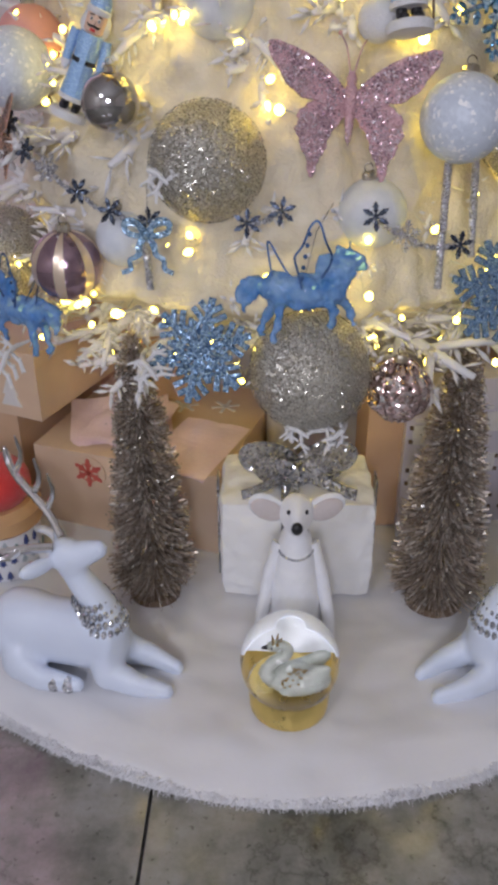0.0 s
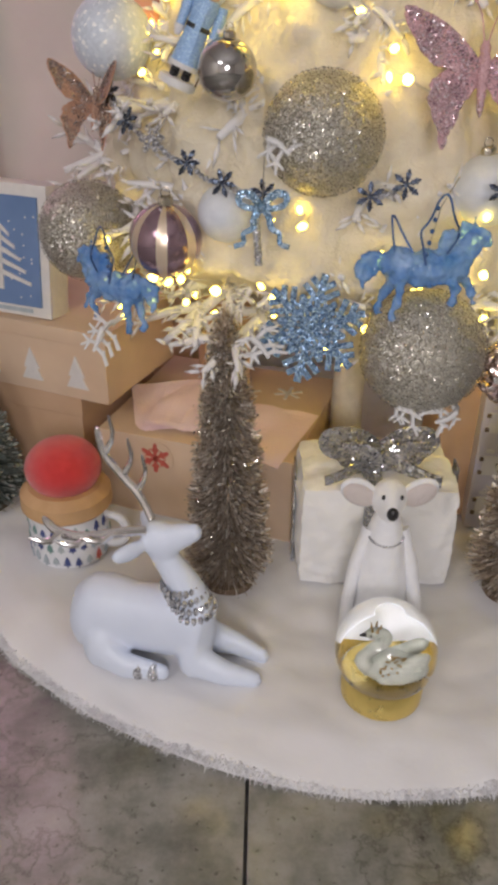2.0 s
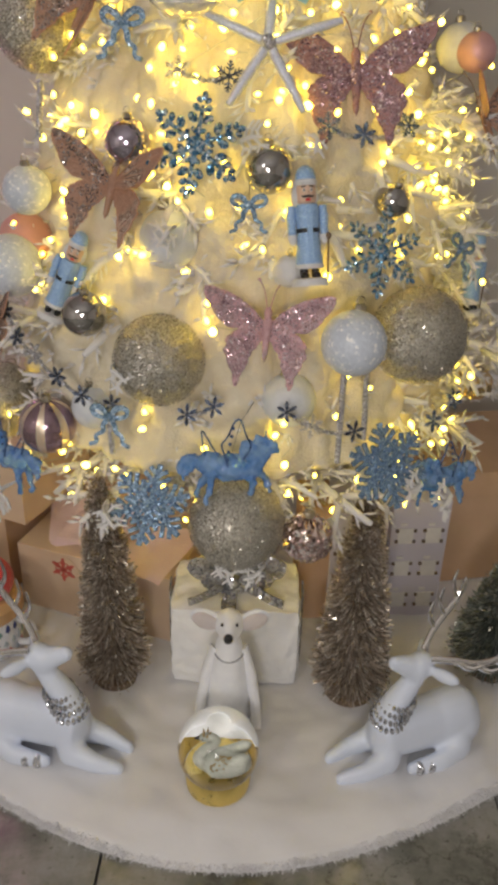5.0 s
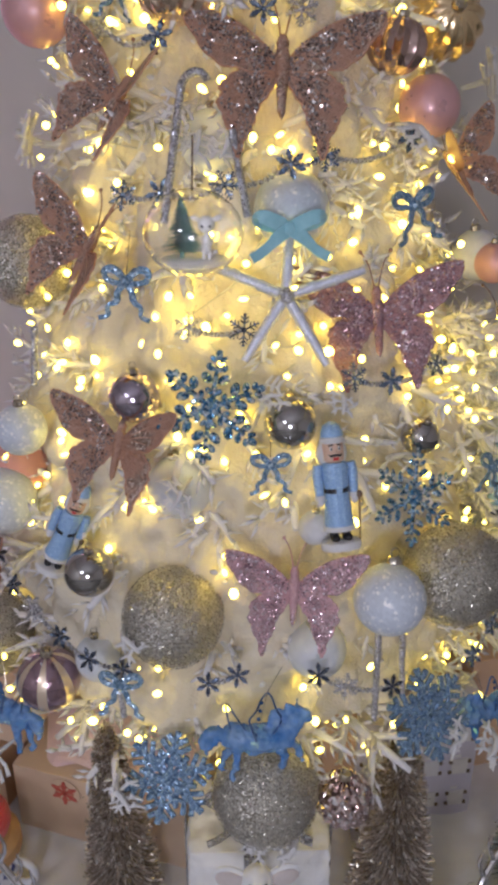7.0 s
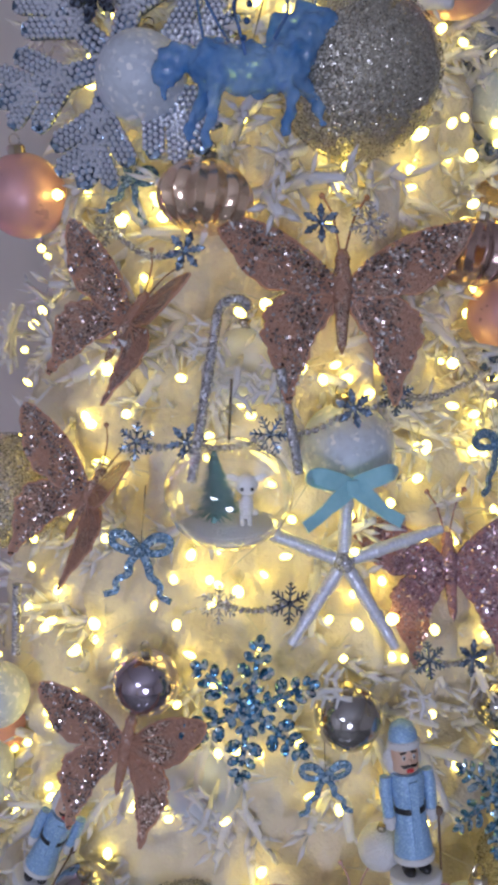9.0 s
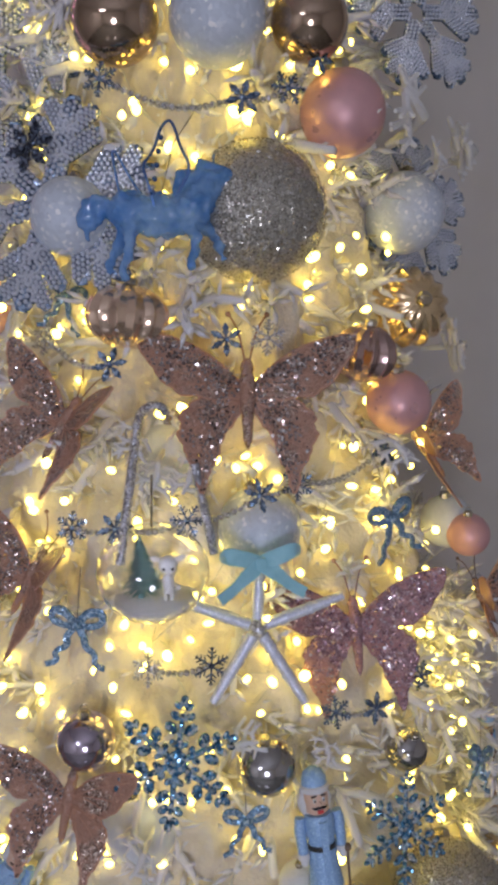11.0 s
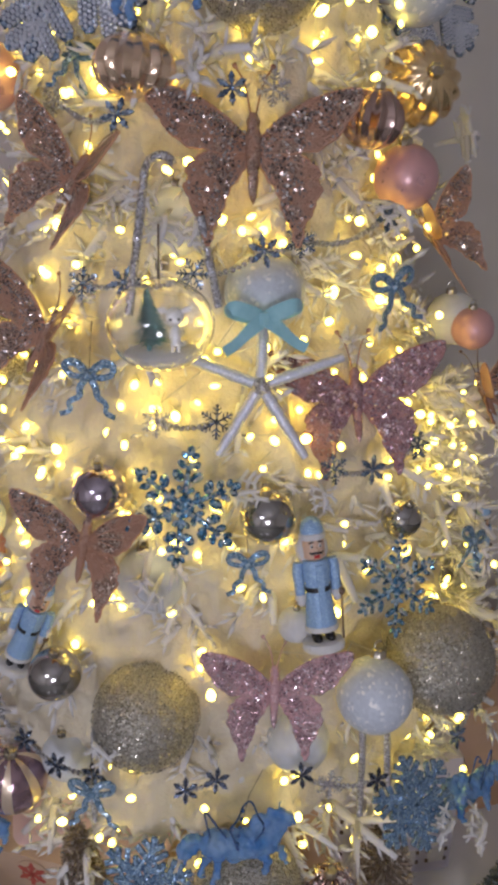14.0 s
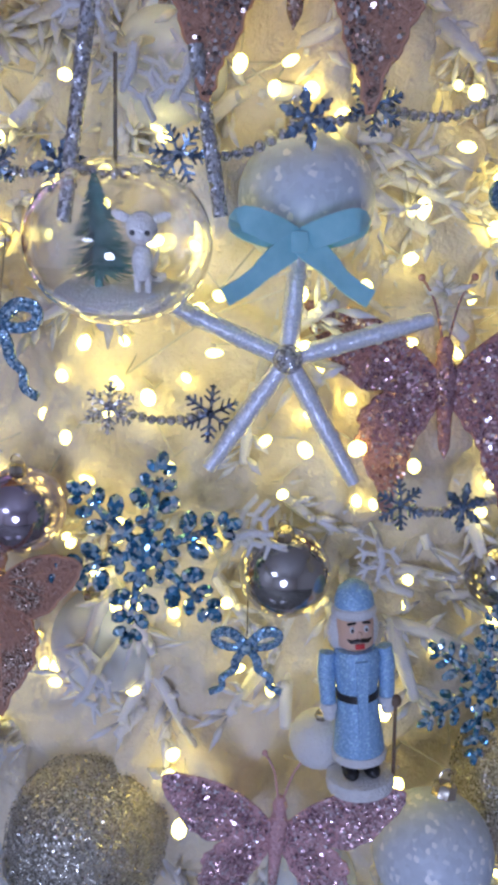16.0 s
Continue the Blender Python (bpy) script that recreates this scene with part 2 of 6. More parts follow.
M["brush"] = foil("champagne_bristle", (0.26, 0.2, 0.15), (0.52, 0.44, 0.36), (0.97, 0.92, 0.84), 0.3, 0.28)
M["brush_green"] = foil("frosted_green_bristle", (0.08, 0.1, 0.09), (0.26, 0.3, 0.27), (0.66, 0.7, 0.66), 0.4, 0.35)
M["wood_base"] = plain("brown_base", (0.12, 0.08, 0.05), (0.2, 0.14, 0.09), 30, 0.6)
M["crown"] = shiny("dark_gold", (0.4, 0.26, 0.08), 0.3, 0.8)
M["gold"] = shiny("gold_base", (0.8, 0.62, 0.2), 0.3, 0.8)
M["kraft"] = plain("kraft_card", (0.58, 0.38, 0.23), (0.68, 0.47, 0.31), 9, 0.7, 0.25, 0.0006)
M["kraft_light"] = plain("light_kraft_card", (0.66, 0.49, 0.34), (0.75, 0.58, 0.42), 9, 0.7, 0.25, 0.0006)
M["tissue"] = plain("pink_tissue", (0.93, 0.71, 0.73), (0.96, 0.79, 0.8), 12, 0.8, 0.3, 0.002)
M["lilac"] = plain("lilac_card", (0.58, 0.55, 0.62), (0.66, 0.63, 0.7), 9, 0.7, 0.2)
M["print_white"] = plain("white_print", (0.7, 0.68, 0.66), (0.78, 0.76, 0.74), 60, 0.8)
M["blue_card"] = plain("blue_card", (0.13, 0.22, 0.42), (0.18, 0.28, 0.5), 14, 0.6, 0.2)
M["mug_wrap"] = plain("white_mug", (0.74, 0.75, 0.78), (0.8, 0.81, 0.84), 20, 0.35, 0.1)
M["cork"] = plain("tan_lid", (0.56, 0.34, 0.16), (0.66, 0.42, 0.22), 25, 0.6)
M["navy"] = plain("navy_print", (0.04, 0.06, 0.2), (0.06, 0.09, 0.26), 60, 0.5)
M["green"] = plain("green_print", (0.12, 0.24, 0.22), (0.18, 0.32, 0.3), 60, 0.5)
M["grey_print"] = plain("grey_print", (0.36, 0.42, 0.46), (0.46, 0.52, 0.56), 60, 0.5)
M["red_print"] = plain("red_print", (0.55, 0.1, 0.08), (0.62, 0.14, 0.1), 60, 0.5)
M["pine"] = plain("teal_pine", (0.08, 0.24, 0.22), (0.22, 0.4, 0.38), 200, 0.8)
M["swan"] = plain("swan_resin", (0.38, 0.41, 0.35), (0.52, 0.54, 0.47), 60, 0.4, 0.3, 0.001)
M["curtain"] = plain("white_curtain", (0.84, 0.79, 0.81), (0.9, 0.86, 0.88), 8, 0.9, 0.4, 0.004)


def blue_clear():
    m, nodes, links, b = material("blue_resin")
    n = noise_tex(nodes, links, 38, 3)
    links.new(ramp(nodes, links, n.outputs["Fac"], [(0.3, (0.1, 0.3, 0.72)), (0.7, (0.38, 0.6, 0.94))]), b.inputs["Base Color"])
    fine = noise_tex(nodes, links, 140, 3)
    bump(nodes, links, fine.outputs["Fac"], b, 0.5, 0.002)
    setp(b, rough=0.17, trans=0.45, ior=1.2, coat=0.7)
    return m


M["resin"] = blue_clear()


def tile_material():
    m, nodes, links, b = material("grey_marble_tile")
    at = nodes.new("ShaderNodeNewGeometry").outputs["Position"]
    big = noise_tex(nodes, links, 5.5, 9, 0.68)
    warp = noise_tex(nodes, links, 9, 6, 0.6)
    links.new(at, big.inputs["Vector"])
    links.new(at, warp.inputs["Vector"])
    base = ramp(nodes, links, big.outputs["Fac"], [(0.3, (0.08, 0.085, 0.07)), (0.46, (0.2, 0.2, 0.175)), (0.55, (0.29, 0.285, 0.26)), (0.68, (0.4, 0.39, 0.37))])
    vein = nodes.new("ShaderNodeTexVoronoi")
    vein.feature = "DISTANCE_TO_EDGE"
    vein.inputs["Scale"].default_value = 3.2
    shift = nodes.new("ShaderNodeVectorMath")
    shift.operation = "MULTIPLY_ADD"
    shift.inputs[1].default_value = (0.6, 0.6, 0)
    links.new(warp.outputs["Color"], shift.inputs[0])
    links.new(at, shift.inputs[2])
    links.new(shift.outputs[0], vein.inputs["Vector"])
    fac = ramp(nodes, links, vein.outputs["Distance"], [(0.0, (0.35, 0.33, 0.3)), (0.012, (0.7, 0.7, 0.68)), (0.04, (1, 1, 1))])
    mix = nodes.new("ShaderNodeMix")
    mix.data_type, mix.blend_type = "RGBA", "MULTIPLY"
    mix.inputs[0].default_value = 0.55
    links.new(base, mix.inputs[6])
    links.new(fac, mix.inputs[7])
    pits = noise_tex(nodes, links, 95, 2)
    links.new(at, pits.inputs["Vector"])
    dark = ramp(nodes, links, pits.outputs["Fac"], [(0.3, (0.35, 0.33, 0.3)), (0.36, (1, 1, 1))])
    mix2 = nodes.new("ShaderNodeMix")
    mix2.data_type, mix2.blend_type = "RGBA", "MULTIPLY"
    mix2.inputs[0].default_value = 0.6
    links.new(mix.outputs[2], mix2.inputs[6])
    links.new(dark, mix2.inputs[7])
    links.new(mix2.outputs[2], b.inputs["Base Color"])
    setp(b, rough=0.13)
    return m


M["tile"] = tile_material()

# ---- building helpers ----


class Shape:
    """Gathers pieces into one mesh, each with its material slot."""

    def __init__(self):
        self.v, self.f, self.mi = [], [], []

    def add(self, verts, faces, slot=0, m=None):
        k = len(self.v)
        self.v += [tuple(m @ Vector(p)) if m else tuple(p) for p in verts]
        self.f += [tuple(k + i for i in f) for f in faces]
        self.mi += [slot] * len(faces)
        return self

    def lathe(self, profile, seg=24, slot=0, m=None, ribs=0, depth=0.0):
        verts, faces = [], []
        for r, z in profile:
            for i in range(seg):
                a = 2 * math.pi * i / seg
                q = r * (1 + depth * math.cos(ribs * a)) if ribs else r
                verts.append((q * math.cos(a), q * math.sin(a), z))
        for j in range(len(profile) - 1):
            for i in range(seg):
                n = (i + 1) % seg
                faces.append((j * seg + i, j * seg + n, (j + 1) * seg + n, (j + 1) * seg + i))
        faces.append(tuple(range(seg - 1, -1, -1)))
        faces.append(tuple((len(profile) - 1) * seg + i for i in range(seg)))
        return self.add(verts, faces, slot, m)

    def ball(self, c, r, slot=0, seg=16, rings=10, turn=None):
        r = (r, r, r) if isinstance(r, (int, float)) else r
        m = Matrix.Translation(c)
        if turn:
            m = m @ Euler([radians(a) for a in turn]).to_matrix().to_4x4()
        m = m @ Matrix.Diagonal((*r, 1))
        profile = [(max(1e-4, math.sin(math.pi * j / rings)), -math.cos(math.pi * j / rings)) for j in range(rings + 1)]
        return self.lathe(profile, seg, slot, m)

    def tube(self, pts, radii, seg=8, slot=0, m=None):
        pts = [Vector(p) for p in pts]
        if isinstance(radii, (int, float)):
            radii = [radii] * len(pts)
        radii = np.interp(np.linspace(0, 1, len(pts)), np.linspace(0, 1, len(radii)), radii).tolist()
        verts, faces = [], []
        for i, p in enumerate(pts):
            t = (pts[min(i + 1, len(pts) - 1)] - pts[max(i - 1, 0)]).normalized()
            ref = Vector((0, 1, 0)) if abs(t.y) < 0.9 else Vector((1, 0, 0))
            u = t.cross(ref).normalized()
            w = t.cross(u)
            for k in range(seg):
                a = 2 * math.pi * k / seg
                verts.append(p + radii[i] * (math.cos(a) * u + math.sin(a) * w))
        for i in range(len(pts) - 1):
            for k in range(seg):
                n = (k + 1) % seg
                faces.append((i * seg + k, i * seg + n, (i + 1) * seg + n, (i + 1) * seg + k))
        faces.append(tuple(range(seg - 1, -1, -1)))
        faces.append(tuple((len(pts) - 1) * seg + k for k in range(seg)))
        return self.add(verts, faces, slot, m)

    def plate(self, outline, thick, slot=0, m=None):
        """An outline in x and z, made solid along y."""
        n = len(outline)
        verts = [(x, -thick / 2, z) for x, z in outline] + [(x, thick / 2, z) for x, z in outline]
        faces = [tuple(range(n)), tuple(range(2 * n - 1, n - 1, -1))]
        faces += [(i, (i + 1) % n, n + (i + 1) % n, n + i) for i in range(n)]
        return self.add(verts, faces, slot, m)

    def box(self, size, c=(0, 0, 0), slot=0, m=None, bevel=0.0):
        bm = bmesh.new()
        bmesh.ops.create_cube(bm, size=1, matrix=Matrix.Translation(c) @ Matrix.Diagonal((*size, 1)))
        if bevel:
            bmesh.ops.bevel(bm, geom=bm.edges[:], offset=bevel, segments=2, affect="EDGES", profile=0.7)
        bm.verts.index_update()
        self.add([v.co[:] for v in bm.verts], [[v.index for v in f.verts] for f in bm.faces], slot, m)
        bm.free()
        return self

    def mesh(self, name, mats, smooth=True):
        me = bpy.data.meshes.new(name)
        me.from_pydata(self.v, [], self.f)
        for m in mats:
            me.materials.append(m)
        me.polygons.foreach_set("material_index", self.mi)
        me.update()
        bm = bmesh.new()
        bm.from_mesh(me)
        bmesh.ops.recalc_face_normals(bm, faces=bm.faces)
        bm.to_mesh(me)
        bm.free()
        if smooth:
            me.shade_smooth()
            me.set_sharp_from_angle(angle=radians(38))
        return me


def part(name, data, parent, label="", m=None):
    """One mesh object under a thing or a part."""
    ob = new(name, data)
    ob.parent = parent
    if m is not None:
        ob.matrix_basis = m
    return tagged(ob, label)


def thing(name, m, label, category, group="", kind="", data=None):
    ob = new(name, data)
    ob.matrix_basis = m
    return tagged(ob, label, category, group, kind)


def smooth_line(points, rounds=2, closed=True):
    for _ in range(rounds):
        out = []
        n = len(points)
        for i in range(n if closed else n - 1):
            p, q = points[i], points[(i + 1) % n]
            out.append(tuple(0.75 * a + 0.25 * b for a, b in zip(p, q)))
            out.append(tuple(0.25 * a + 0.75 * b for a, b in zip(p, q)))
        points = out if closed else [points[0]] + out + [points[-1]]
    return points


def fused(shape, voxel, rounds):
    """The vertices and faces of a shape whose overlapping pieces are melted into one soft skin."""
    ob = bpy.data.objects.new("fuse", shape.mesh("fuse", []))
    scene.collection.objects.link(ob)
    join = ob.modifiers.new("join", "REMESH")
    join.mode, join.voxel_size = "VOXEL", voxel
    soften = ob.modifiers.new("soften", "SMOOTH")
    soften.iterations, soften.factor = rounds, 0.5
    me = bpy.data.meshes.new_from_object(ob.evaluated_get(bpy.context.evaluated_depsgraph_get()))
    verts, faces = [v.co[:] for v in me.vertices], [tuple(p.vertices) for p in me.polygons]
    bpy.data.objects.remove(ob)
    bpy.data.meshes.remove(me)
    return verts, faces


def band(line, width, mat, thick=0.0012):
    """A flat ribbon along a line."""
    verts, faces, n = [], [], len(line)
    for i, q in enumerate(line):
        q = Vector(q)
        t = (Vector(line[min(i + 1, n - 1)]) - Vector(line[max(i - 1, 0)])).normalized()
        w = Vector((-t.z, 0.15, t.x)).normalized() * width / 2 * (0.75 + 0.25 * math.sin(math.pi * min(1, 2 * i / n)))
        d = t.cross(w).normalized() * thick
        verts += [q - w - d, q + w - d, q + w + d, q - w + d]
    for i in range(n - 1):
        for k in range(4):
            faces.append((4 * i + k, 4 * i + (k + 1) % 4, 4 * i + 4 + (k + 1) % 4, 4 * i + 4 + k))
    faces += [(3, 2, 1, 0), tuple(4 * (n - 1) + k for k in range(4))]
    return Shape().add(verts, faces).mesh("band", [M[mat]])


AXIS_X, AXIS_Y = 0.085, 1.355


def tree_radius(z):
    return 0.27 + 0.2 * (1.28 - z)


def on_tree(p, roll=0.0, lean=-16.0, turn=0.0, out=0.0, size=1.0, face=0.7):
    """The pose of an ornament at p: its front (-y) turned outwards from the trunk and a little up."""
    a = math.atan2(p[0] - AXIS_X, AXIS_Y - p[1])
    way = Vector((math.sin(a), -math.cos(a), 0))
    m = Matrix.Translation(Vector(p) + out * way) @ pose(0, 0, 0, 0, 0, face * math.degrees(a) + turn) @ pose(0, 0, 0, lean, 0, 0) @ pose(0, 0, 0, 0, roll, 0)
    return m @ Matrix.Scale(size, 4)


# ---- the room ----
FLOOR_Z = 0.0
WALL_Y = 1.86
s = Shape().box((6.0, 6.0, 0.1), (0, -0.6, -0.062))
floor = thing("floor", Matrix(), "grey marble-look floor tiles with dark joints", "floor", kind="structure", data=s.mesh("floor", [M["grout"]], False))
s = Shape().box((6.0, 0.12, 2.7), (0, WALL_Y + 0.06, 1.3))
thing("wall_north", Matrix(), "plain cream painted wall behind the tree", "wall", kind="structure", data=s.mesh("wall_north", [M["wall"]], False))
for name, size, c in (("wall_west", (0.12, 5.5, 2.7), (-2.6, -0.92, 1.3)), ("wall_east", (0.12, 5.5, 2.7), (2.6, -0.92, 1.3)), ("wall_south", (5.0, 0.12, 2.7), (0, -3.6, 1.3))):
    thing(name, Matrix(), "plain cream painted wall of the room", "wall", kind="structure", data=Shape().box(size, c).mesh(name, [M["wall"]], False))
thing("ceiling", Matrix(), "plain white ceiling of the room", "ceiling", kind="structure", data=Shape().box((5.4, 5.6, 0.1), (0, -0.9, 2.7)).mesh("ceiling", [M["ceiling"]], False))


def curtain():
    verts, faces, n = [], [], 60
    for j in range(2):
        for i in range(n + 1):
            verts.append((-0.622 - 0.6 * i / n, WALL_Y - 0.05 + 0.018 * math.sin(i * 0.9), 0.02 + 2.3 * j))
    faces = [(i, i + 1, n + 2 + i, n + 1 + i) for i in range(n)]
    k = len(verts)
    verts += [(x, y + 0.006, z) for x, y, z in verts]
    faces += [tuple(k + i for i in reversed(f)) for f in faces]
    root = thing("curtain", Matrix(), "white curtain with pink fairy lights against the wall", "curtain")
    part("cloth", Shape().add(verts, faces).mesh("cloth", [M["curtain"]]), root)
    bulb = Shape().ball((0, 0, 0), 0.009, 0, 8, 6).mesh("bulb", [M["bulb_pink"]])
    for i in range(44):
        part("bulb", bulb, root, "", pose(-0.64 - 0.05 * random.random() - 0.09 * (i % 3), WALL_Y - 0.085, 0.12 + 0.045 * i + 0.03 * random.random()))


curtain()


def tree():
    root = thing("christmas_tree", pose(AXIS_X, AXIS_Y, 0), "white flocked artificial Christmas tree full of ornaments", "christmas tree")
    part("trunk", Shape().tube([(0, 0, 0.03), (0, 0, 1.2), (0, 0, 2.4)], [0.028, 0.022, 0.008], 12).mesh("trunk", [M["bark"]]), root)
    stand = Shape()
    for i in range(4):
        a = math.pi / 4 + i * math.pi / 2
        stand.tube([(0, 0, 0.11), (0.06 * math.cos(a), 0.06 * math.sin(a), 0.08), (0.12 * math.cos(a), 0.12 * math.sin(a), 0.04)], 0.012, 8)
    part("stand", stand.mesh("stand", [M["bark"]]), root)
    rnd = random.Random(5)
    # the thick of the inner twigs
    verts, faces, seg, rows = [], [], 200, 220
    for j in range(rows + 1):
        z = 0.44 + 1.88 * j / rows
        for i in range(seg):
            a = 2 * math.pi * i / seg
            q = Vector((math.cos(a) * 6, math.sin(a) * 6, z * 11))
            r = max(0.02, tree_radius(z) - 0.05 + 0.035 * noise.noise(q) + 0.02 * noise.noise(q * 2.7) + 0.008 * noise.noise(q * 7))
            r *= min(1.0, 0.72 + 0.28 * (z - 0.44) / 0.06)
            verts.append((r * math.cos(a), r * math.sin(a), z + (0.03 * noise.noise(q * 0.6) if j < 6 else 0)))
    for j in range(rows):
        for i in range(seg):
            n = (i + 1) % seg
            faces.append((j * seg + i, j * seg + n, (j + 1) * seg + n, (j + 1) * seg + i))
    faces.append(tuple(range(seg - 1, -1, -1)))
    part("inner_foliage", Shape().add(verts, faces).mesh("inner_foliage", [M["inner"]], False), root).data.shade_smooth()
    # branches: a twig along +x with flocked needles, in a few kinds
    kinds = []
    for k in range(7):
        v, f = [], []
        sh = Shape()
        length = 0.2
        stem = [(length * i / 4, 0.012 * math.sin(k + i), -0.03 * (i / 4) ** 2) for i in range(5)]
        sh.tube(stem, [0.008, 0.008, 0.0075, 0.007, 0.004], 6)
        twigs = [(stem, 1.0)]
        for side in (-1, 1):
            for at in (0.45, 0.7):
                b = Vector((length * at, 0, -0.03 * at * at))
                tip = b + Vector((0.055, side * (0.045 + 0.02 * rnd.random()), 0.02 * (rnd.random() - 0.5)))
                sh.tube([b, (b + tip) / 2 + Vector((0, 0, 0.004)), tip], [0.006, 0.0056, 0.003], 5)
                twigs.append(([b, tip], 0.7))
        for line, share in twigs:
            line = [Vector(p) for p in line]
            for i in range(int(24 * share)):
                u = rnd.random()
                seg_i = min(int(u * (len(line) - 1)), len(line) - 2)
                fr = u * (len(line) - 1) - seg_i
                p = line[seg_i].lerp(line[seg_i + 1], fr)
                t = (line[seg_i + 1] - line[seg_i]).normalized()
                side = Vector((rnd.gauss(0, 1), rnd.gauss(0, 1), rnd.gauss(0, 1)))
                side = (side - side.dot(t) * t).normalized()
                d = (side + t * rnd.uniform(0.5, 1.3)).normalized()
                ln = rnd.uniform(0.016, 0.034)
                wdt = rnd.uniform(0.002, 0.0042)
                w = d.cross(t).normalized() * wdt
                h = d.cross(w).normalized() * wdt * 0.85
                a, bb, c = p, p + d * ln * 0.55, p + d * ln
                q = len(v)
                v += [a, bb + w, bb + h, bb - w, bb - h, c]
                f += [(q, q + 1, q + 2), (q, q + 2, q + 3), (q, q + 3, q + 4), (q, q + 4, q + 1), (q + 5, q + 2, q + 1), (q + 5, q + 3, q + 2), (q + 5, q + 4, q + 3), (q + 5, q + 1, q + 4)]
        sh.add(v, f)
        kinds.append(sh.mesh("branch", [M["needle"]], False))
        kinds[-1].shade_smooth()
    for i in range(600):
        z = 0.43 + 1.78 * (i / 600) ** 1.08
        a = i * 2.39996
        r = tree_radius(z)
        front = math.sin(a) < 0.25
        if not front and i % 3:
            continue
        start = max(0.0, r - 0.2 + rnd.uniform(-0.06, 0.012))
        m = pose(start * math.cos(a), start * math.sin(a), z + 0.02, 0, rnd.uniform(-6, 24), math.degrees(a) + rnd.uniform(-14, 14)) @ pose(0, 0, 0, rnd.uniform(-60, 60)) @ Matrix.Scale(rnd.uniform(0.85, 1.12), 4)
        part("branch", kinds[i % 7], root, "", m)
    # the fuller lower right side
    for i in range(28):
        z = 0.5 + 0.48 * i / 28
        a = rnd.uniform(-0.4, 0.3)
        start = tree_radius(z) - 0.15 + rnd.uniform(-0.03, 0.03)
        m = pose(start * math.cos(a), start * math.sin(a), z + 0.02, 0, rnd.uniform(-6, 24), math.degrees(a) + rnd.uniform(-14, 14)) @ pose(0, 0, 0, rnd.uniform(-60, 60)) @ Matrix.Scale(rnd.uniform(0.85, 1.12), 4)
        part("branch", kinds[i % 7], root, "", m)
    return root


tree()


def fairy_lights(seed, low, high, count, inner=0.0, middle=-1.571, half=1.3):
    root = thing("fairy_lights", pose(AXIS_X, AXIS_Y, 0), "warm yellow fairy lights strung through the tree", "string lights", "strings of lights")
    rnd = random.Random(seed)
    bulb = Shape().lathe([(0.0006, -0.005), (0.0025, -0.003), (0.0032, 0.0008), (0.0025, 0.0035), (0.0006, 0.005)], 10).mesh("bulb", [M["bulb"]])
    bright = Shape().lathe([(0.0006, -0.006), (0.003, -0.0035), (0.0041, 0.001), (0.003, 0.0042), (0.0006, 0.006)], 10).mesh("bulb", [M["bulb_white"]])
    cord = []
    for i in range(count):
        z = low + (high - low) * (i / count) ** 0.78
        a = middle + half * (2 * abs((i * 0.083 + seed * 0.3) % 2 - 1) - 1) + rnd.uniform(-0.2, 0.2)
        r = tree_radius(z) + rnd.uniform(-0.055, 0.0) - inner * rnd.random()
        p = Vector((r * math.cos(a), r * math.sin(a), z + rnd.uniform(-0.05, 0.05)))
        cord.append(p)
        part("bulb", bright if i % 5 == 0 else bulb, root, "", Matrix.Translation(p) @ pose(0, 0, 0, rnd.uniform(0, 180), rnd.uniform(0, 180), 0) @ Matrix.Diagonal((rnd.uniform(0.9, 1.6), rnd.uniform(0.9, 1.5), rnd.uniform(0.8, 1.3), 1)))
    run = []
    for p, q in zip(cord[:-1], cord[1:]):
        mid = (p + q) / 2
        mid.x *= 0.84
        mid.y *= 0.84
        run += [Vector((p.x * 0.95, p.y * 0.95, p.z)), mid]
    line = Shape().tube(run, 0.0008, 4)
    part("cord", line.mesh("cord", [M["wire"]]), root)


fairy_lights(9, 0.45, 2.0, 225)
fairy_lights(4, 0.5, 1.7, 185)
fairy_lights(21, 0.78, 1.18, 78)
fairy_lights(6, 0.43, 0.56, 32)
fairy_lights(12, 0.4, 0.43, 60, 0.26)
fairy_lights(15, 0.52, 1.0, 40, -0.05, -0.3, 0.35)

# ---- ornaments ----


def cap_parts(root, r, mat="cap"):
    s = Shape().lathe([(r * 0.2, 0), (r * 0.2, r * 0.17), (r * 0.16, r * 0.22), (0.001, r * 0.24)], 16, ribs=8, depth=0.06)
    part("cap", s.mesh("cap", [M[mat]]), root, "", pose(0, 0, r * 0.96))
    ring = [(r * 0.12 * math.cos(t), 0, r * 0.1 + r * 0.14 * math.sin(t)) for t in [i * 0.5 for i in range(13)]]
    part("hook", Shape().tube(ring, r * 0.018, 5).mesh("hook", [M[mat]]), root, "", pose(0, 0, r * 1.18))


def ball(p, r, mat, label, tilt=(0, 0), flat=1.0, ribs=0, depth=0.06, group="balls on the tree", cap="cap"):
    root = thing("ball_ornament", Matrix.Translation(p) @ pose(0, 0, 0, tilt[0], tilt[1], 0), label, "ornament", group)
    seg = 64 if ribs else 40
    profile = [(max(0.0004, r * math.sin(math.pi * j / 24)), -r * flat * math.cos(math.pi * j / 24)) for j in range(25)]
    part("ball", Shape().lathe(profile, seg, ribs=ribs, depth=depth).mesh("ball", [M[mat]]), root)
    cap_parts(root, r * (flat if flat < 1 else 1), cap)
    return root


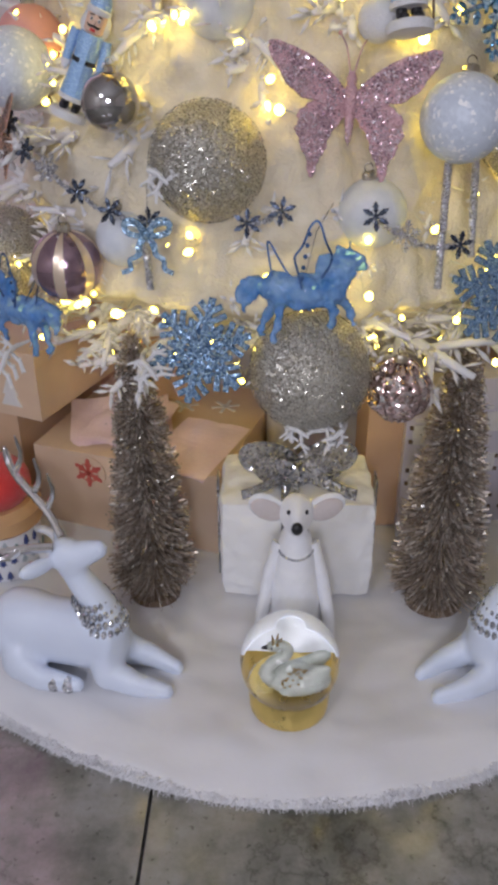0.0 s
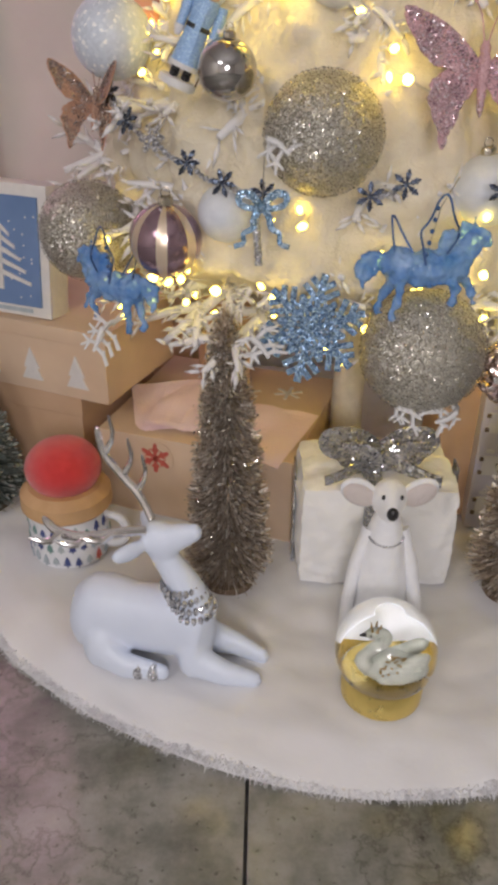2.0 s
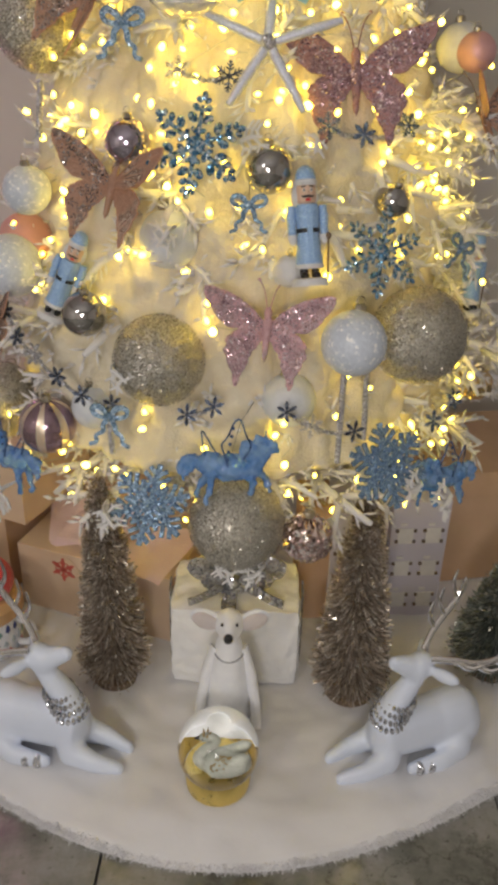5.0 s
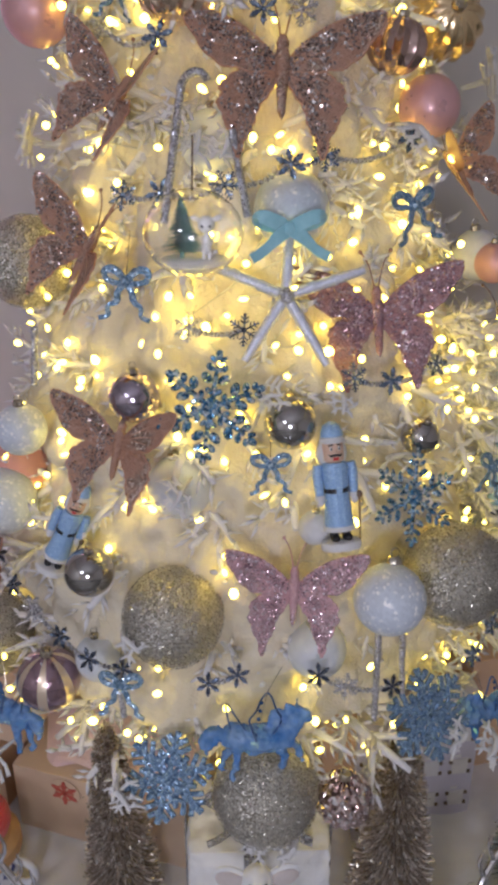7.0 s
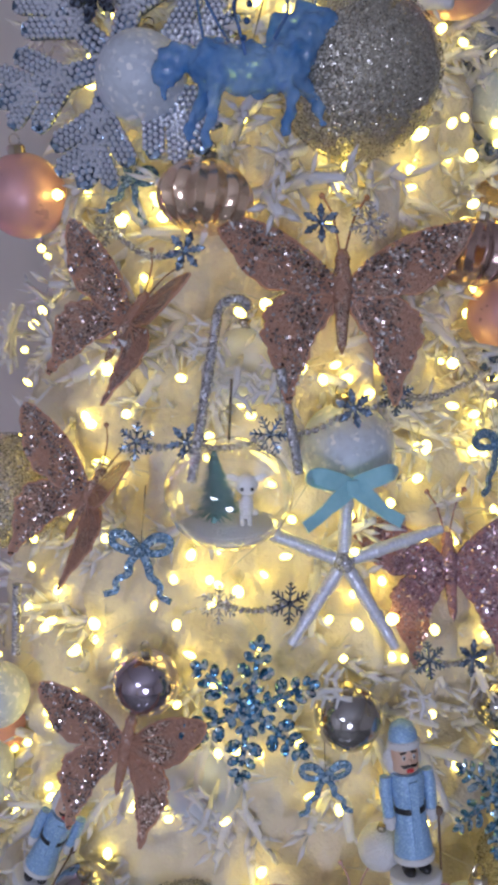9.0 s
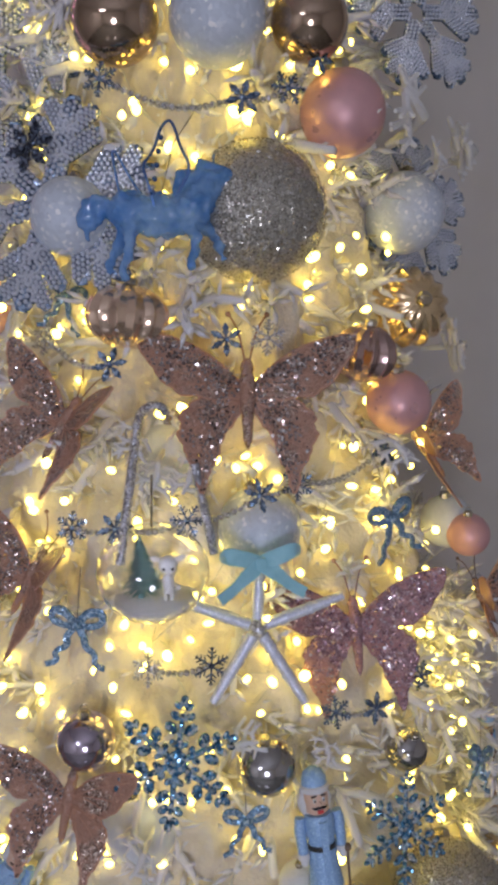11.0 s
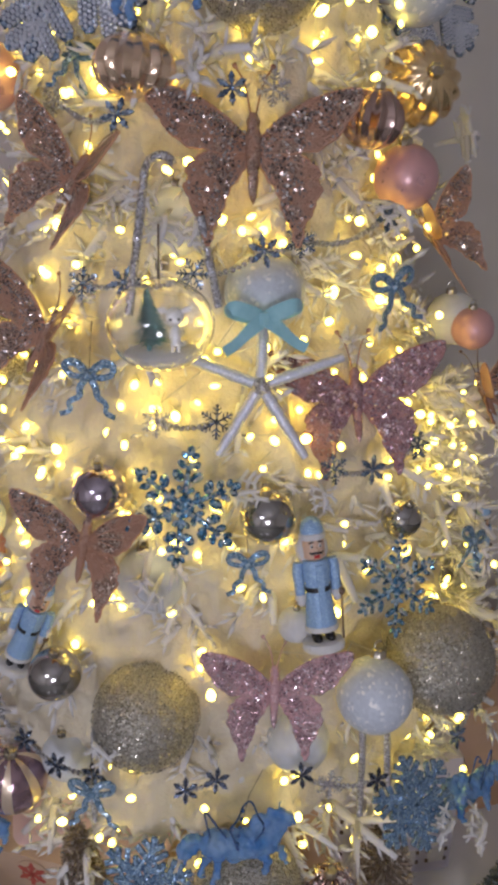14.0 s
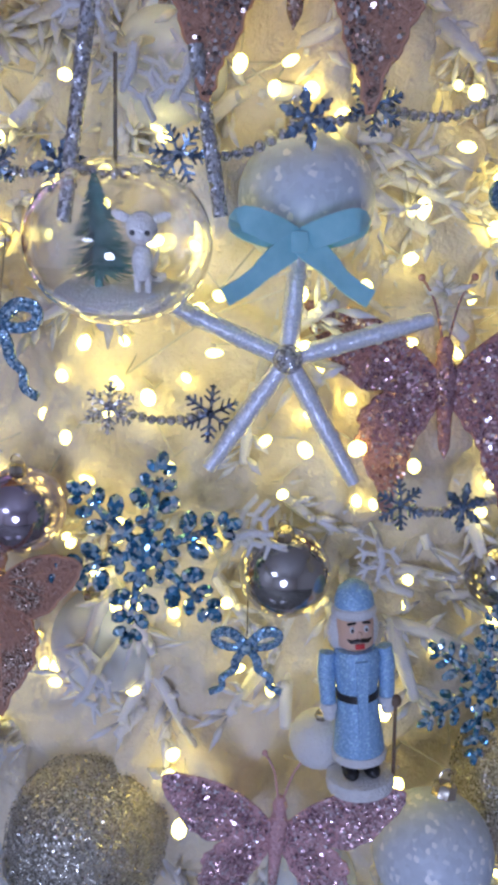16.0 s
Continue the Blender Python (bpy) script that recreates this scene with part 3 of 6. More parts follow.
def glitter_ball(p, r):
    """A ball crusted with foil flakes that stand off its skin."""
    root = thing("glitter_ball", Matrix.Translation(p) @ pose(0, 0, 0, -62, 5, 0), "large champagne-silver glitter ball hanging on the tree", "ornament", "glitter balls")
    profile = [(max(0.0004, r * math.sin(math.pi * j / 28)), -r * math.cos(math.pi * j / 28)) for j in range(29)]
    part("ball", Shape().lathe(profile, 48).mesh("ball", [M["champagne"]]), root)
    rnd = np.random.RandomState(int(r * 1e5))
    n = 7000
    d = rnd.normal(size=(n, 3))
    d /= np.linalg.norm(d, axis=1)[:, None]
    u = np.cross(d, rnd.normal(size=(n, 3)))
    u /= np.linalg.norm(u, axis=1)[:, None]
    w = np.cross(d, u)
    c = d * (r + 0.0012)
    k = 0.0006 + 0.0009 * rnd.rand(n, 1)
    lift = d * (0.0022 * rnd.rand(n, 1))
    verts = np.stack([c - u * k, c + u * k + lift, c + w * k * 1.2 + lift * 0.5], 1).reshape(-1, 3)
    me = bpy.data.meshes.new("glitter_crust")
    me.from_pydata(verts.tolist(), [], [(3 * i, 3 * i + 1, 3 * i + 2) for i in range(n)])
    me.materials.append(M["champagne_flake"])
    tagged(part("glitter_crust", me, root), kind="stuff")
    cap_parts(root, r)


for p, r in (((-0.005, 1.0, 0.662), 0.061), ((0.109, 0.922, 0.454), 0.066), ((0.35, 1.035, 0.698), 0.065), ((-0.185, 1.195, 1.06), 0.056),
             ((0.136, 1.123, 1.442), 0.0634), ((-0.296, 1.17, 0.51), 0.063)):
    glitter_ball(p, r)

WHITE = "speckled frosty white ball hanging on the tree"
for p, r in (((0.254, 0.965, 0.71), 0.043), ((0.322, 1.28, 1.437), 0.046), ((-0.036, 1.14, 1.438), 0.0366), ((0.104, 1.152, 1.611), 0.044), ((-0.247, 1.16, 0.74), 0.047)):
    ball(p, r, "white_speck", WHITE, (-24, 8))
for p, r in (((0.137, 1.092, 1.138), 0.042), ((0.006, 1.054, 0.815), 0.04), ((0.175, 1.005, 0.607), 0.038), ((-0.108, 1.04, 0.569), 0.033), ((0.408, 1.3, 1.047), 0.035)):
    ball(p, r, "white_speck" if p[2] > 1.1 else "frost", "matt frosted white ball set among the branches", (0, -8))
ball((0.05, 1.125, 1.205), 0.036, "frost", "matt frosted white ball set among the branches")
ball((-0.205, 1.14, 0.855), 0.034, "white_speck", WHITE)
ball((0.19, 1.165, 1.61), 0.036, "bronze_mirror", "mirrored bronze glass ball near the treetop")
ball((0.166, 0.985, 0.796), 0.0204, "snow_white", "small white pompom ball beside the nutcracker")
PINK = "pearly pink ball hanging on the tree"
for p, r in (((0.3, 1.185, 1.24), 0.0357), ((-0.158, 1.25, 1.342), 0.0398), ((0.229, 1.19, 1.534), 0.0423), ((0.424, 1.264, 1.043), 0.0275)):
    ball(p, r, "pink_pearl", PINK, (4, -6))
ball((-0.234, 1.205, 0.768), 0.041, "salmon", "matt salmon ball half hidden behind a white one")
ball((-0.106, 1.012, 0.72), 0.0305, "mirror", "mirrored silver glass ball with a brass cap", (5, 4))
ball((0.136, 1.016, 0.914), 0.0302, "mirror", "mirrored silver glass ball with a brass cap", (5, -4))
ball((-0.042, 1.041, 0.937), 0.0297, "lilac_mirror", "mirrored lilac glass ball with a metal cap")
ball((0.301, 1.085, 0.867), 0.024, "mirror", "small mirrored silver glass ball among the twigs", (20, 15))
ball((0.012, 1.164, 1.608), 0.0397, "bronze_mirror", "mirrored bronze glass ball near the treetop")
ball((-0.178, 1.035, 0.538), 0.0425, "striped", "pink and gold striped glass ball", (4, 2))
ball((0.014, 1.109, 1.349), 0.037, "rose_ribbed", "ribbed rose-gold onion-shaped glass ornament", (-12, 8), 0.82, 14, 0.07)
ball((0.251, 1.148, 1.302), 0.0314, "dark_ribbed", "ribbed bronze glass ball", (0, 10), 0.95, 12, 0.08)
ball((0.327, 1.261, 1.333), 0.0446, "gold_ribbed", "ribbed gold glass ball", (70, 20), 0.95, 14, 0.07)

ball((0.495, 1.247, 0.541), 0.03, "gold_ribbed", "ribbed gold glass ball at the edge of the tree", (20, 10), 0.95, 12, 0.07)


def cut_ball(p, r):
    root = thing("ball_ornament", Matrix.Translation(p), "rose-gold glass ball with knobbly cut facets", "ornament", "balls on the tree")
    sh, seg, rings = Shape(), 84, 48
    verts, faces = [], []
    for j in range(rings + 1):
        t = math.pi * j / rings
        for i in range(seg):
            a = 2 * math.pi * i / seg
            k = r * (0.93 + 0.1 * abs(math.sin(7 * a) * math.sin(4 * t)))
            verts.append((k * math.sin(t) * math.cos(a), k * math.sin(t) * math.sin(a), -k * math.cos(t)))
    for j in range(rings):
        for i in range(seg):
            n = (i + 1) % seg
            faces.append((j * seg + i, j * seg + n, (j + 1) * seg + n, (j + 1) * seg + i))
    sh.add(verts, faces)
    part("ball", sh.mesh("ball", [M["cut_glass"]]), root)
    cap_parts(root, r)


cut_ball((0.21, 0.932, 0.427), 0.037)

UPPER = smooth_line([(0.03, 0.07), (0.2, 0.25), (0.46, 0.43), (0.76, 0.53), (0.98, 0.56), (1.01, 0.47), (0.93, 0.33), (0.84, 0.22), (0.77, 0.1), (0.67, 0.05), (0.6, -0.02), (0.46, -0.01), (0.34, -0.05), (0.2, -0.04), (0.04, -0.02)])
LOWER = smooth_line([(0.04, -0.03), (0.2, -0.03), (0.4, -0.02), (0.53, -0.1), (0.62, -0.2), (0.59, -0.28), (0.64, -0.38), (0.57, -0.46), (0.54, -0.6), (0.46, -0.68), (0.45, -0.88), (0.38, -0.88), (0.37, -0.7), (0.29, -0.62), (0.26, -0.46), (0.17, -0.3), (0.06, -0.14)])
VEINS = {"upper_wing": ((0.06, 0.06), ((0.9, 0.46), (0.74, 0.2), (0.55, 0.08))), "lower_wing": ((0.08, -0.06), ((0.54, -0.16), (0.56, -0.38), (0.42, -0.8)))}


def inside(x, z, outline):
    hit, n = False, len(outline)
    for i in range(n):
        (x0, z0), (x1, z1) = outline[i], outline[(i + 1) % n]
        if (z0 > z) != (z1 > z) and x < x0 + (z - z0) * (x1 - x0) / (z1 - z0):
            hit = not hit
    return hit


def wing_mesh(name, outline, mat, side):
    """A thin wing of film with a ragged edge and a plainer back, its rim and its veins."""
    line = []
    for i, (x, z) in enumerate(outline):
        k = 0.008 * math.sin(i * 2.1) + 0.006 * math.sin(i * 0.9 + 1)
        line.append((side * (x + k), z + 0.6 * k))
    film = Shape().plate(line, 0.016, 0)
    film.mi[1] = 1
    back = M["rose_film" if mat == "rose" else mat]
    rim = Shape().tube([(x, 0, z) for x, z in line + line[:2]], 0.012, 6)
    start, ends = VEINS[name]
    veins = []
    for end in ends:
        mid = ((start[0] + end[0]) / 2, (start[1] + end[1]) / 2 + 0.03)
        veins.append(Shape().tube([(side * x, -0.008, z) for x, z in smooth_line([start, mid, end], 2, False)], [0.01, 0.004], 5).mesh("vein", [back]))
    return film.mesh(name, [M[mat], back]), rim.mesh("rim", [back]), veins


def sequins(outline, side, upper, mat, seed):
    """Foil flakes glued thickly along the upper half of a wing, thinner beyond."""
    rnd = random.Random(seed)
    xs, zs = [p[0] for p in outline], [p[1] for p in outline]
    verts, faces, count = [], [], 0
    while count < (460 if upper else 240):
        x, z = rnd.uniform(min(xs), max(xs)), rnd.uniform(min(zs), max(zs))
        if not inside(x, z, outline):
            continue
        near = max(0.0, 1 - abs(z - 0.55 * x - 0.02) / 0.13) if upper else max(0.0, 1 - abs(x - 0.28) / 0.2)
        lumps = noise.noise(Vector((x * 6, z * 6, seed))) * 0.7
        if rnd.random() > 0.1 + 0.95 * near + lumps:
            continue
        k = rnd.uniform(0.008, 0.018)
        u = Vector((1, rnd.gauss(0, 0.45), 0)).normalized() * k
        w = Vector((0, rnd.gauss(0, 0.45), 1)).normalized() * k
        c = Vector((side * x, -0.018 - 0.012 * rnd.random(), z))
        q, turn = len(verts), rnd.random() * 6
        verts += [c + u * math.cos(turn + a) + w * math.sin(turn + a) for a in (0, 1.26, 2.51, 3.77, 5.03)]
        faces.append((q, q + 1, q + 2, q + 3, q + 4))
        count += 1
    me = bpy.data.meshes.new("glitter_crust")
    me.from_pydata(verts, [], faces)
    me.materials.append(M[mat])
    return me


WINGS = {}


def butterfly(p, span, mat, label, roll=0.0, fold=(12, 12), turn=0.0, lean=-24.0, out=0.02, bare=0):
    """bare: the side (-1 left, 1 right) whose wings are plain film."""
    gem = "rose_gem" if mat == "rose" else "pink_gem"
    if mat not in WINGS:
        body = Shape().lathe([(0.004, -0.5), (0.04, -0.42), (0.055, -0.2), (0.075, -0.02), (0.085, 0.1), (0.055, 0.2), (0.066, 0.26), (0.035, 0.33), (0.004, 0.34)], 12)
        WINGS[mat] = {"body": body.mesh("body", [M[mat]])}
        for side in (-1, 1):
            WINGS[mat][side] = [(kind, wing_mesh(kind, line, mat, side), sequins(line, side, kind == "upper_wing", gem, 5 + side)) for kind, line in (("upper_wing", UPPER), ("lower_wing", LOWER))]
            bend = [(side * 0.02, 0, 0.3), (side * 0.05, -0.03, 0.45), (side * 0.09, -0.06, 0.6), (side * 0.17, -0.08, 0.72)]
            WINGS[mat]["antenna", side] = Shape().tube(smooth_line(bend, 2, False), 0.009, 6).ball((side * 0.175, -0.08, 0.725), 0.026, 0, 8, 6).mesh("antenna", [M[mat]])
    root = thing("butterfly_ornament", on_tree(p, roll, lean, turn, out, span / 2, 0.35), label, "butterfly ornament", "butterflies on the tree")
    for side, deg in ((-1, fold[0]), (1, -fold[1])):
        for kind, (me, rim, veins), flakes in WINGS[mat][side]:
            low = kind == "lower_wing"
            wing = part(kind, me, root, "", pose(0, 0.012 if low else 0, 0, 0, 0, deg * (0.8 if low else 1)))
            part("rim", rim, wing)
            for vein in veins:
                part("vein", vein, wing)
            if side != bare:
                tagged(part("glitter_crust", flakes, wing, "glued foil glitter"), kind="stuff")
        part("antenna", WINGS[mat]["antenna", side], root)
    part("body", WINGS[mat]["body"], root)


butterfly((0.138, 0.98, 0.726), 0.17, "pink", "pale pink glitter butterfly clipped on the tree", 4)
butterfly((-0.052, 1.035, 0.888), 0.17, "rose", "rose-gold glitter butterfly with half-folded wings", 12, (14, 42), 8, bare=1)
butterfly((0.23, 1.11, 1.018), 0.2, "mauve", "mauve glitter butterfly clipped on the tree", -4, (18, 8), -14)
butterfly((0.121, 1.1, 1.278), 0.208, "rose", "large rose-gold glitter butterfly with spread wings", 2, (6, 6), -2)
butterfly((-0.04, 1.12, 1.25), 0.165, "rose", "rose-gold glitter butterfly with folded wings", 30, (16, 62), 6, bare=1)
butterfly((-0.08, 1.11, 1.095), 0.175, "rose", "rose-gold glitter butterfly with folded wings", 26, (14, 66), 4, bare=1)
butterfly((0.335, 1.25, 1.165), 0.165, "rose", "rose-gold glitter butterfly with folded wings", -30, (68, 14), -8, bare=-1)
butterfly((0.425, 1.25, 0.96), 0.18, "rose", "rose-gold glitter butterfly with folded wings", -16, (64, 16), -8, bare=-1)
butterfly((-0.25, 1.14, 0.67), 0.125, "rose", "small rose-gold butterfly with raised wings", 4, (40, 58), 18)


def gem_flake(p, size, mat, label, roll=0.0, out=0.015, leaf=1.0):
    """A six-armed flake of faceted petals."""
    root = thing("snowflake_ornament", on_tree(p, roll, -22, 0, out, size / 2), label, "snowflake ornament", "large snowflakes")
    stem = Shape().tube([(0, 0, 0.1), (0, 0, 0.8)], [0.06, 0.04], 6).mesh("arm", [M[mat]], False)
    petal = Shape().ball((0, 0, 0), (0.1 * leaf, 0.065, 0.14), 0, 6, 4).mesh("petal", [M[mat]], False)
    spots = [(sx * side, at + 0.1, sx * 52, k) for at, k, side in ((0.2, 0.6, 0.09), (0.44, 0.95, 0.16), (0.64, 0.72, 0.12), (0.8, 0.6, 0.09)) for sx in (-1, 1)]
    spots += [(0, 0.98, 0, 0.75), (0, 0.36, 0, 0.55), (0, 0.54, 0, 0.55), (0, 0.72, 0, 0.5)]
    for i in range(6):
        arm = part("arm", stem, root, "", pose(0, 0, 0, 0, i * 60, 0))
        for x, z, deg, k in spots:
            part("petal", petal, arm, "", pose(x, -0.03, z, 0, deg, 0) @ Matrix.Scale(k, 4))
    hub = Shape().ball((0, -0.03, 0), (0.2, 0.08, 0.2), 0, 10, 6)
    part("hub", hub.mesh("hub", [M[mat]], False), root)


gem_flake((0.049, 1.008, 0.942), 0.118, "blue_gem", "large faceted blue acrylic snowflake on the tree", 8)
gem_flake((0.279, 1.04, 0.812), 0.112, "blue_gem", "large faceted blue acrylic snowflake on the tree", 14, leaf=0.8)


def star_flake(p, size, label, roll=0.0, out=0.015):
    """A layered flake of glittered bars."""
    root = thing("snowflake_ornament", on_tree(p, roll, -26, 0, out, size / 2), label, "snowflake ornament", "large snowflakes")
    stem = Shape().box((0.14, 0.06, 1.0), (0, 0, 0.5), bevel=0.012).mesh("arm", [M["blue_glitter"]], False)
    bar = Shape().box((0.115, 0.06, 0.4), (0, 0, 0), bevel=0.012).mesh("bar", [M["blue_glitter"]], False)
    for i in range(6):
        arm = part("arm", stem, root, "", pose(0, 0, 0, 0, i * 60, 0))
        for at, ln in ((0.28, 0.42), (0.5, 0.42), (0.72, 0.28)):
            for sx in (-1, 1):
                part("bar", bar, arm, "", pose(sx * ln * 0.38, -0.012, at + ln * 0.28, 0, sx * 52, 0) @ Matrix.Diagonal((1, 1, ln / 0.4, 1)))
    small = Shape().box((0.08, 0.05, 0.66), (0, -0.06, 0.3), bevel=0.01)
    for sx in (-1, 1):
        small.box((0.075, 0.05, 0.24), (0, 0, 0), 0, pose(sx * 0.09, -0.06, 0.45, 0, sx * 50, 0), 0.01)
    me = small.mesh("ray", [M["blue_glitter"]], False)
    for i in range(6):
        part("ray", me, root, "", pose(0, 0, 0, 0, 30 + i * 60, 0))


star_flake((-0.009, 0.935, 0.478), 0.118, "blue glitter snowflake at the bottom of the tree", 10)
star_flake((0.312, 0.99, 0.523), 0.125, "blue glitter snowflake at the bottom of the tree", -6)


def bead_flake(p, size, label, roll=0.0, out=0.0, lean=-20):
    """A flake of broad lobes covered with round beads."""
    root = thing("beaded_snowflake", on_tree(p, roll, lean, 0, out, size / 2, 0.3), label, "snowflake ornament", "beaded snowflakes")
    lobes = [((0.0, 0.12), (0.0, 0.95), 0.1), ((0.0, 0.42), (0.28, 0.72), 0.085), ((0.0, 0.42), (-0.28, 0.72), 0.085), ((0.0, 0.68), (0.2, 0.92), 0.075), ((0.0, 0.68), (-0.2, 0.92), 0.075)]
    base, beads = Shape(), Shape()
    for (x0, z0), (x1, z1), w in lobes:
        d = Vector((x1 - x0, 0, z1 - z0))
        n = Vector((d.z, 0, -d.x)).normalized()
        a, b = Vector((x0, 0, z0)), Vector((x1, 0, z1))
        tip = d.normalized() * w
        base.plate([(q.x, q.z) for q in (a - n * w, b - n * w, b - n * w * 0.5 + tip, b + n * w * 0.5 + tip, b + n * w, a + n * w)], 0.03)
        count = int(d.length / 0.056) + 1
        for i in range(count + 1):
            for k in (-1, -0.33, 0.33, 1):
                q = a + d * (i / count) + n * (k * w * 0.82) + d.normalized() * (0.028 if k in (-1, 0.33) else 0)
                beads.ball((q.x, -0.028, q.z), 0.025, 0, 7, 5)
    base, beads = base.mesh("arm", [M["silver_blue"]], False), beads.mesh("beads", [M["pearl"]])
    for i in range(6):
        arm = part("arm", base, root, "", pose(0, 0, 0, 0, i * 60, 0))
        tagged(part("bead_crust", beads, arm), kind="stuff")


bead_flake((-0.045, 1.165, 1.45), 0.2, "large silver beaded snowflake near the treetop", 12, 0.02)
bead_flake((0.321, 1.33, 1.439), 0.18, "large silver beaded snowflake behind a white ball", 20, 0.02)
bead_flake((-0.115, 1.28, 1.611), 0.2, "large silver beaded snowflake near the treetop", -8)
bead_flake((0.325, 1.286, 1.643), 0.17, "large silver beaded snowflake near the treetop", 25)

SMALL = {}


def small_flake(p, size, mat="silver_blue", roll=0.0, kind=0):
    if (mat, kind) not in SMALL:
        if kind == 0:
            half = [(0.05, 0.1), (0.09, 0.3), (0.2, 0.46), (0.11, 0.5), (0.21, 0.7), (0.13, 0.74), (0.08, 0.9)]
        else:
            half = [(0.05, 0.0), (0.05, 0.36), (0.28, 0.55), (0.25, 0.61), (0.05, 0.46), (0.05, 0.6), (0.24, 0.76), (0.21, 0.82), (0.05, 0.7), (0.05, 0.84), (0.14, 0.95), (0.05, 0.93)]
        arm = Shape().plate([(-x, z) for x, z in half] + [(0, 1.0)] + half[::-1], 0.14)
        hub = Shape().ball((0, -0.05, 0), (0.16, 0.1, 0.16), 0, 8, 5)
        SMALL[mat, kind] = arm.mesh("arm", [M[mat]], False), hub.mesh("hub", [M[mat]], False)
    label = {"silver_blue": "small silver-blue snowflake of a garland", "dark_flake": "small dark metallic snowflake of a garland", "silver_glitter": "small silver glitter snowflake of a garland"}[mat]
    root = thing("small_snowflake", on_tree(p, roll, -22, 0, 0.012, size / 2), label, "snowflake ornament", "garland snowflakes")
    for i in range(6):
        part("arm", SMALL[mat, kind][0], root, "", pose(0, 0, 0, 0, i * 60, 0))
    part("hub", SMALL[mat, kind][1], root)


BEAD = Shape().ball((0, 0, 0), 0.0034, 0, 6, 4).mesh("bead", [M["silver_glitter"]])
GARLANDS = [
    [(-0.237, 1.12, 0.685), (-0.213, 1.082, 0.661), (-0.182, 1.049, 0.648), (-0.142, 1.014, 0.63), (-0.104, 0.988, 0.615), (-0.062, 0.98, 0.607)],
    [(0.041, 0.944, 0.614), (0.075, 0.945, 0.626)],
    [(0.169, 0.952, 0.619), (0.202, 0.956, 0.598), (0.26, 0.97, 0.585)],
    [(0.416, 1.097, 0.58), (0.38, 1.05, 0.565)],
    [(-0.04, 1.077, 1.156), (0.0, 1.062, 1.16), (0.065, 1.054, 1.169), (0.131, 1.06, 1.189), (0.166, 1.07, 1.196), (0.259, 1.118, 1.21)],
    [(-0.063, 1.172, 1.32), (0.001, 1.094, 1.309)],
    [(0.202, 1.033, 0.966), (0.246, 1.05, 0.955), (0.303, 1.09, 0.963)],
    [(0.025, 1.04, 1.022), (0.084, 1.05, 1.016)],
    [(0.002, 1.146, 1.556), (0.122, 1.13, 1.54), (0.162, 1.143, 1.55), (0.191, 1.162, 1.579)],
]
for g, row in enumerate(GARLANDS):
    for i, p in enumerate(row):
        if g == 7 and i == 1:
            small_flake(p, 0.038, "dark_flake", 4, 1)
        elif (g, i) in ((0, 2), (2, 1), (7, 0), (5, 0)):
            small_flake(p, 0.034, "silver_glitter", 12 * i, 1)
        elif g in (0, 1, 2):
            small_flake(p, 0.031, "dark_flake", 9 * i)
        else:
            small_flake(p, 0.034, "silver_blue", 17 * i, 0 if i % 2 else 1)
    strand = thing("bead_garland", Matrix(), "thin silver beaded strand between garland snowflakes", "garland", "garland strands")
    for p, q in zip(row[:-1], row[1:]):
        p, q = Vector(p), Vector(q)
        way = ((p + q) / 2 - Vector((AXIS_X, AXIS_Y, (p.z + q.z) / 2))).normalized() * 0.01
        n = max(4, int((q - p).length / 0.006))
        for k in range(n + 1):
            u = k / n
            c = p.lerp(q, u) + way - Vector((0, 0, 0.01 * math.sin(math.pi * u) * (q - p).length / 0.08))
            part("bead", BEAD, strand, "", Matrix.Translation(c))
small_flake((0.103, 1.086, 1.332), 0.032, "silver_blue", 0)
small_flake((0.14, 1.091, 1.332), 0.036, "silver_glitter", 10, 1)
small_flake((-0.063, 1.16, 1.5), 0.05, "dark_flake", 10)


LUMPS = bpy.data.textures.new("pony_lumps", "CLOUDS")
LUMPS.noise_scale = 0.07


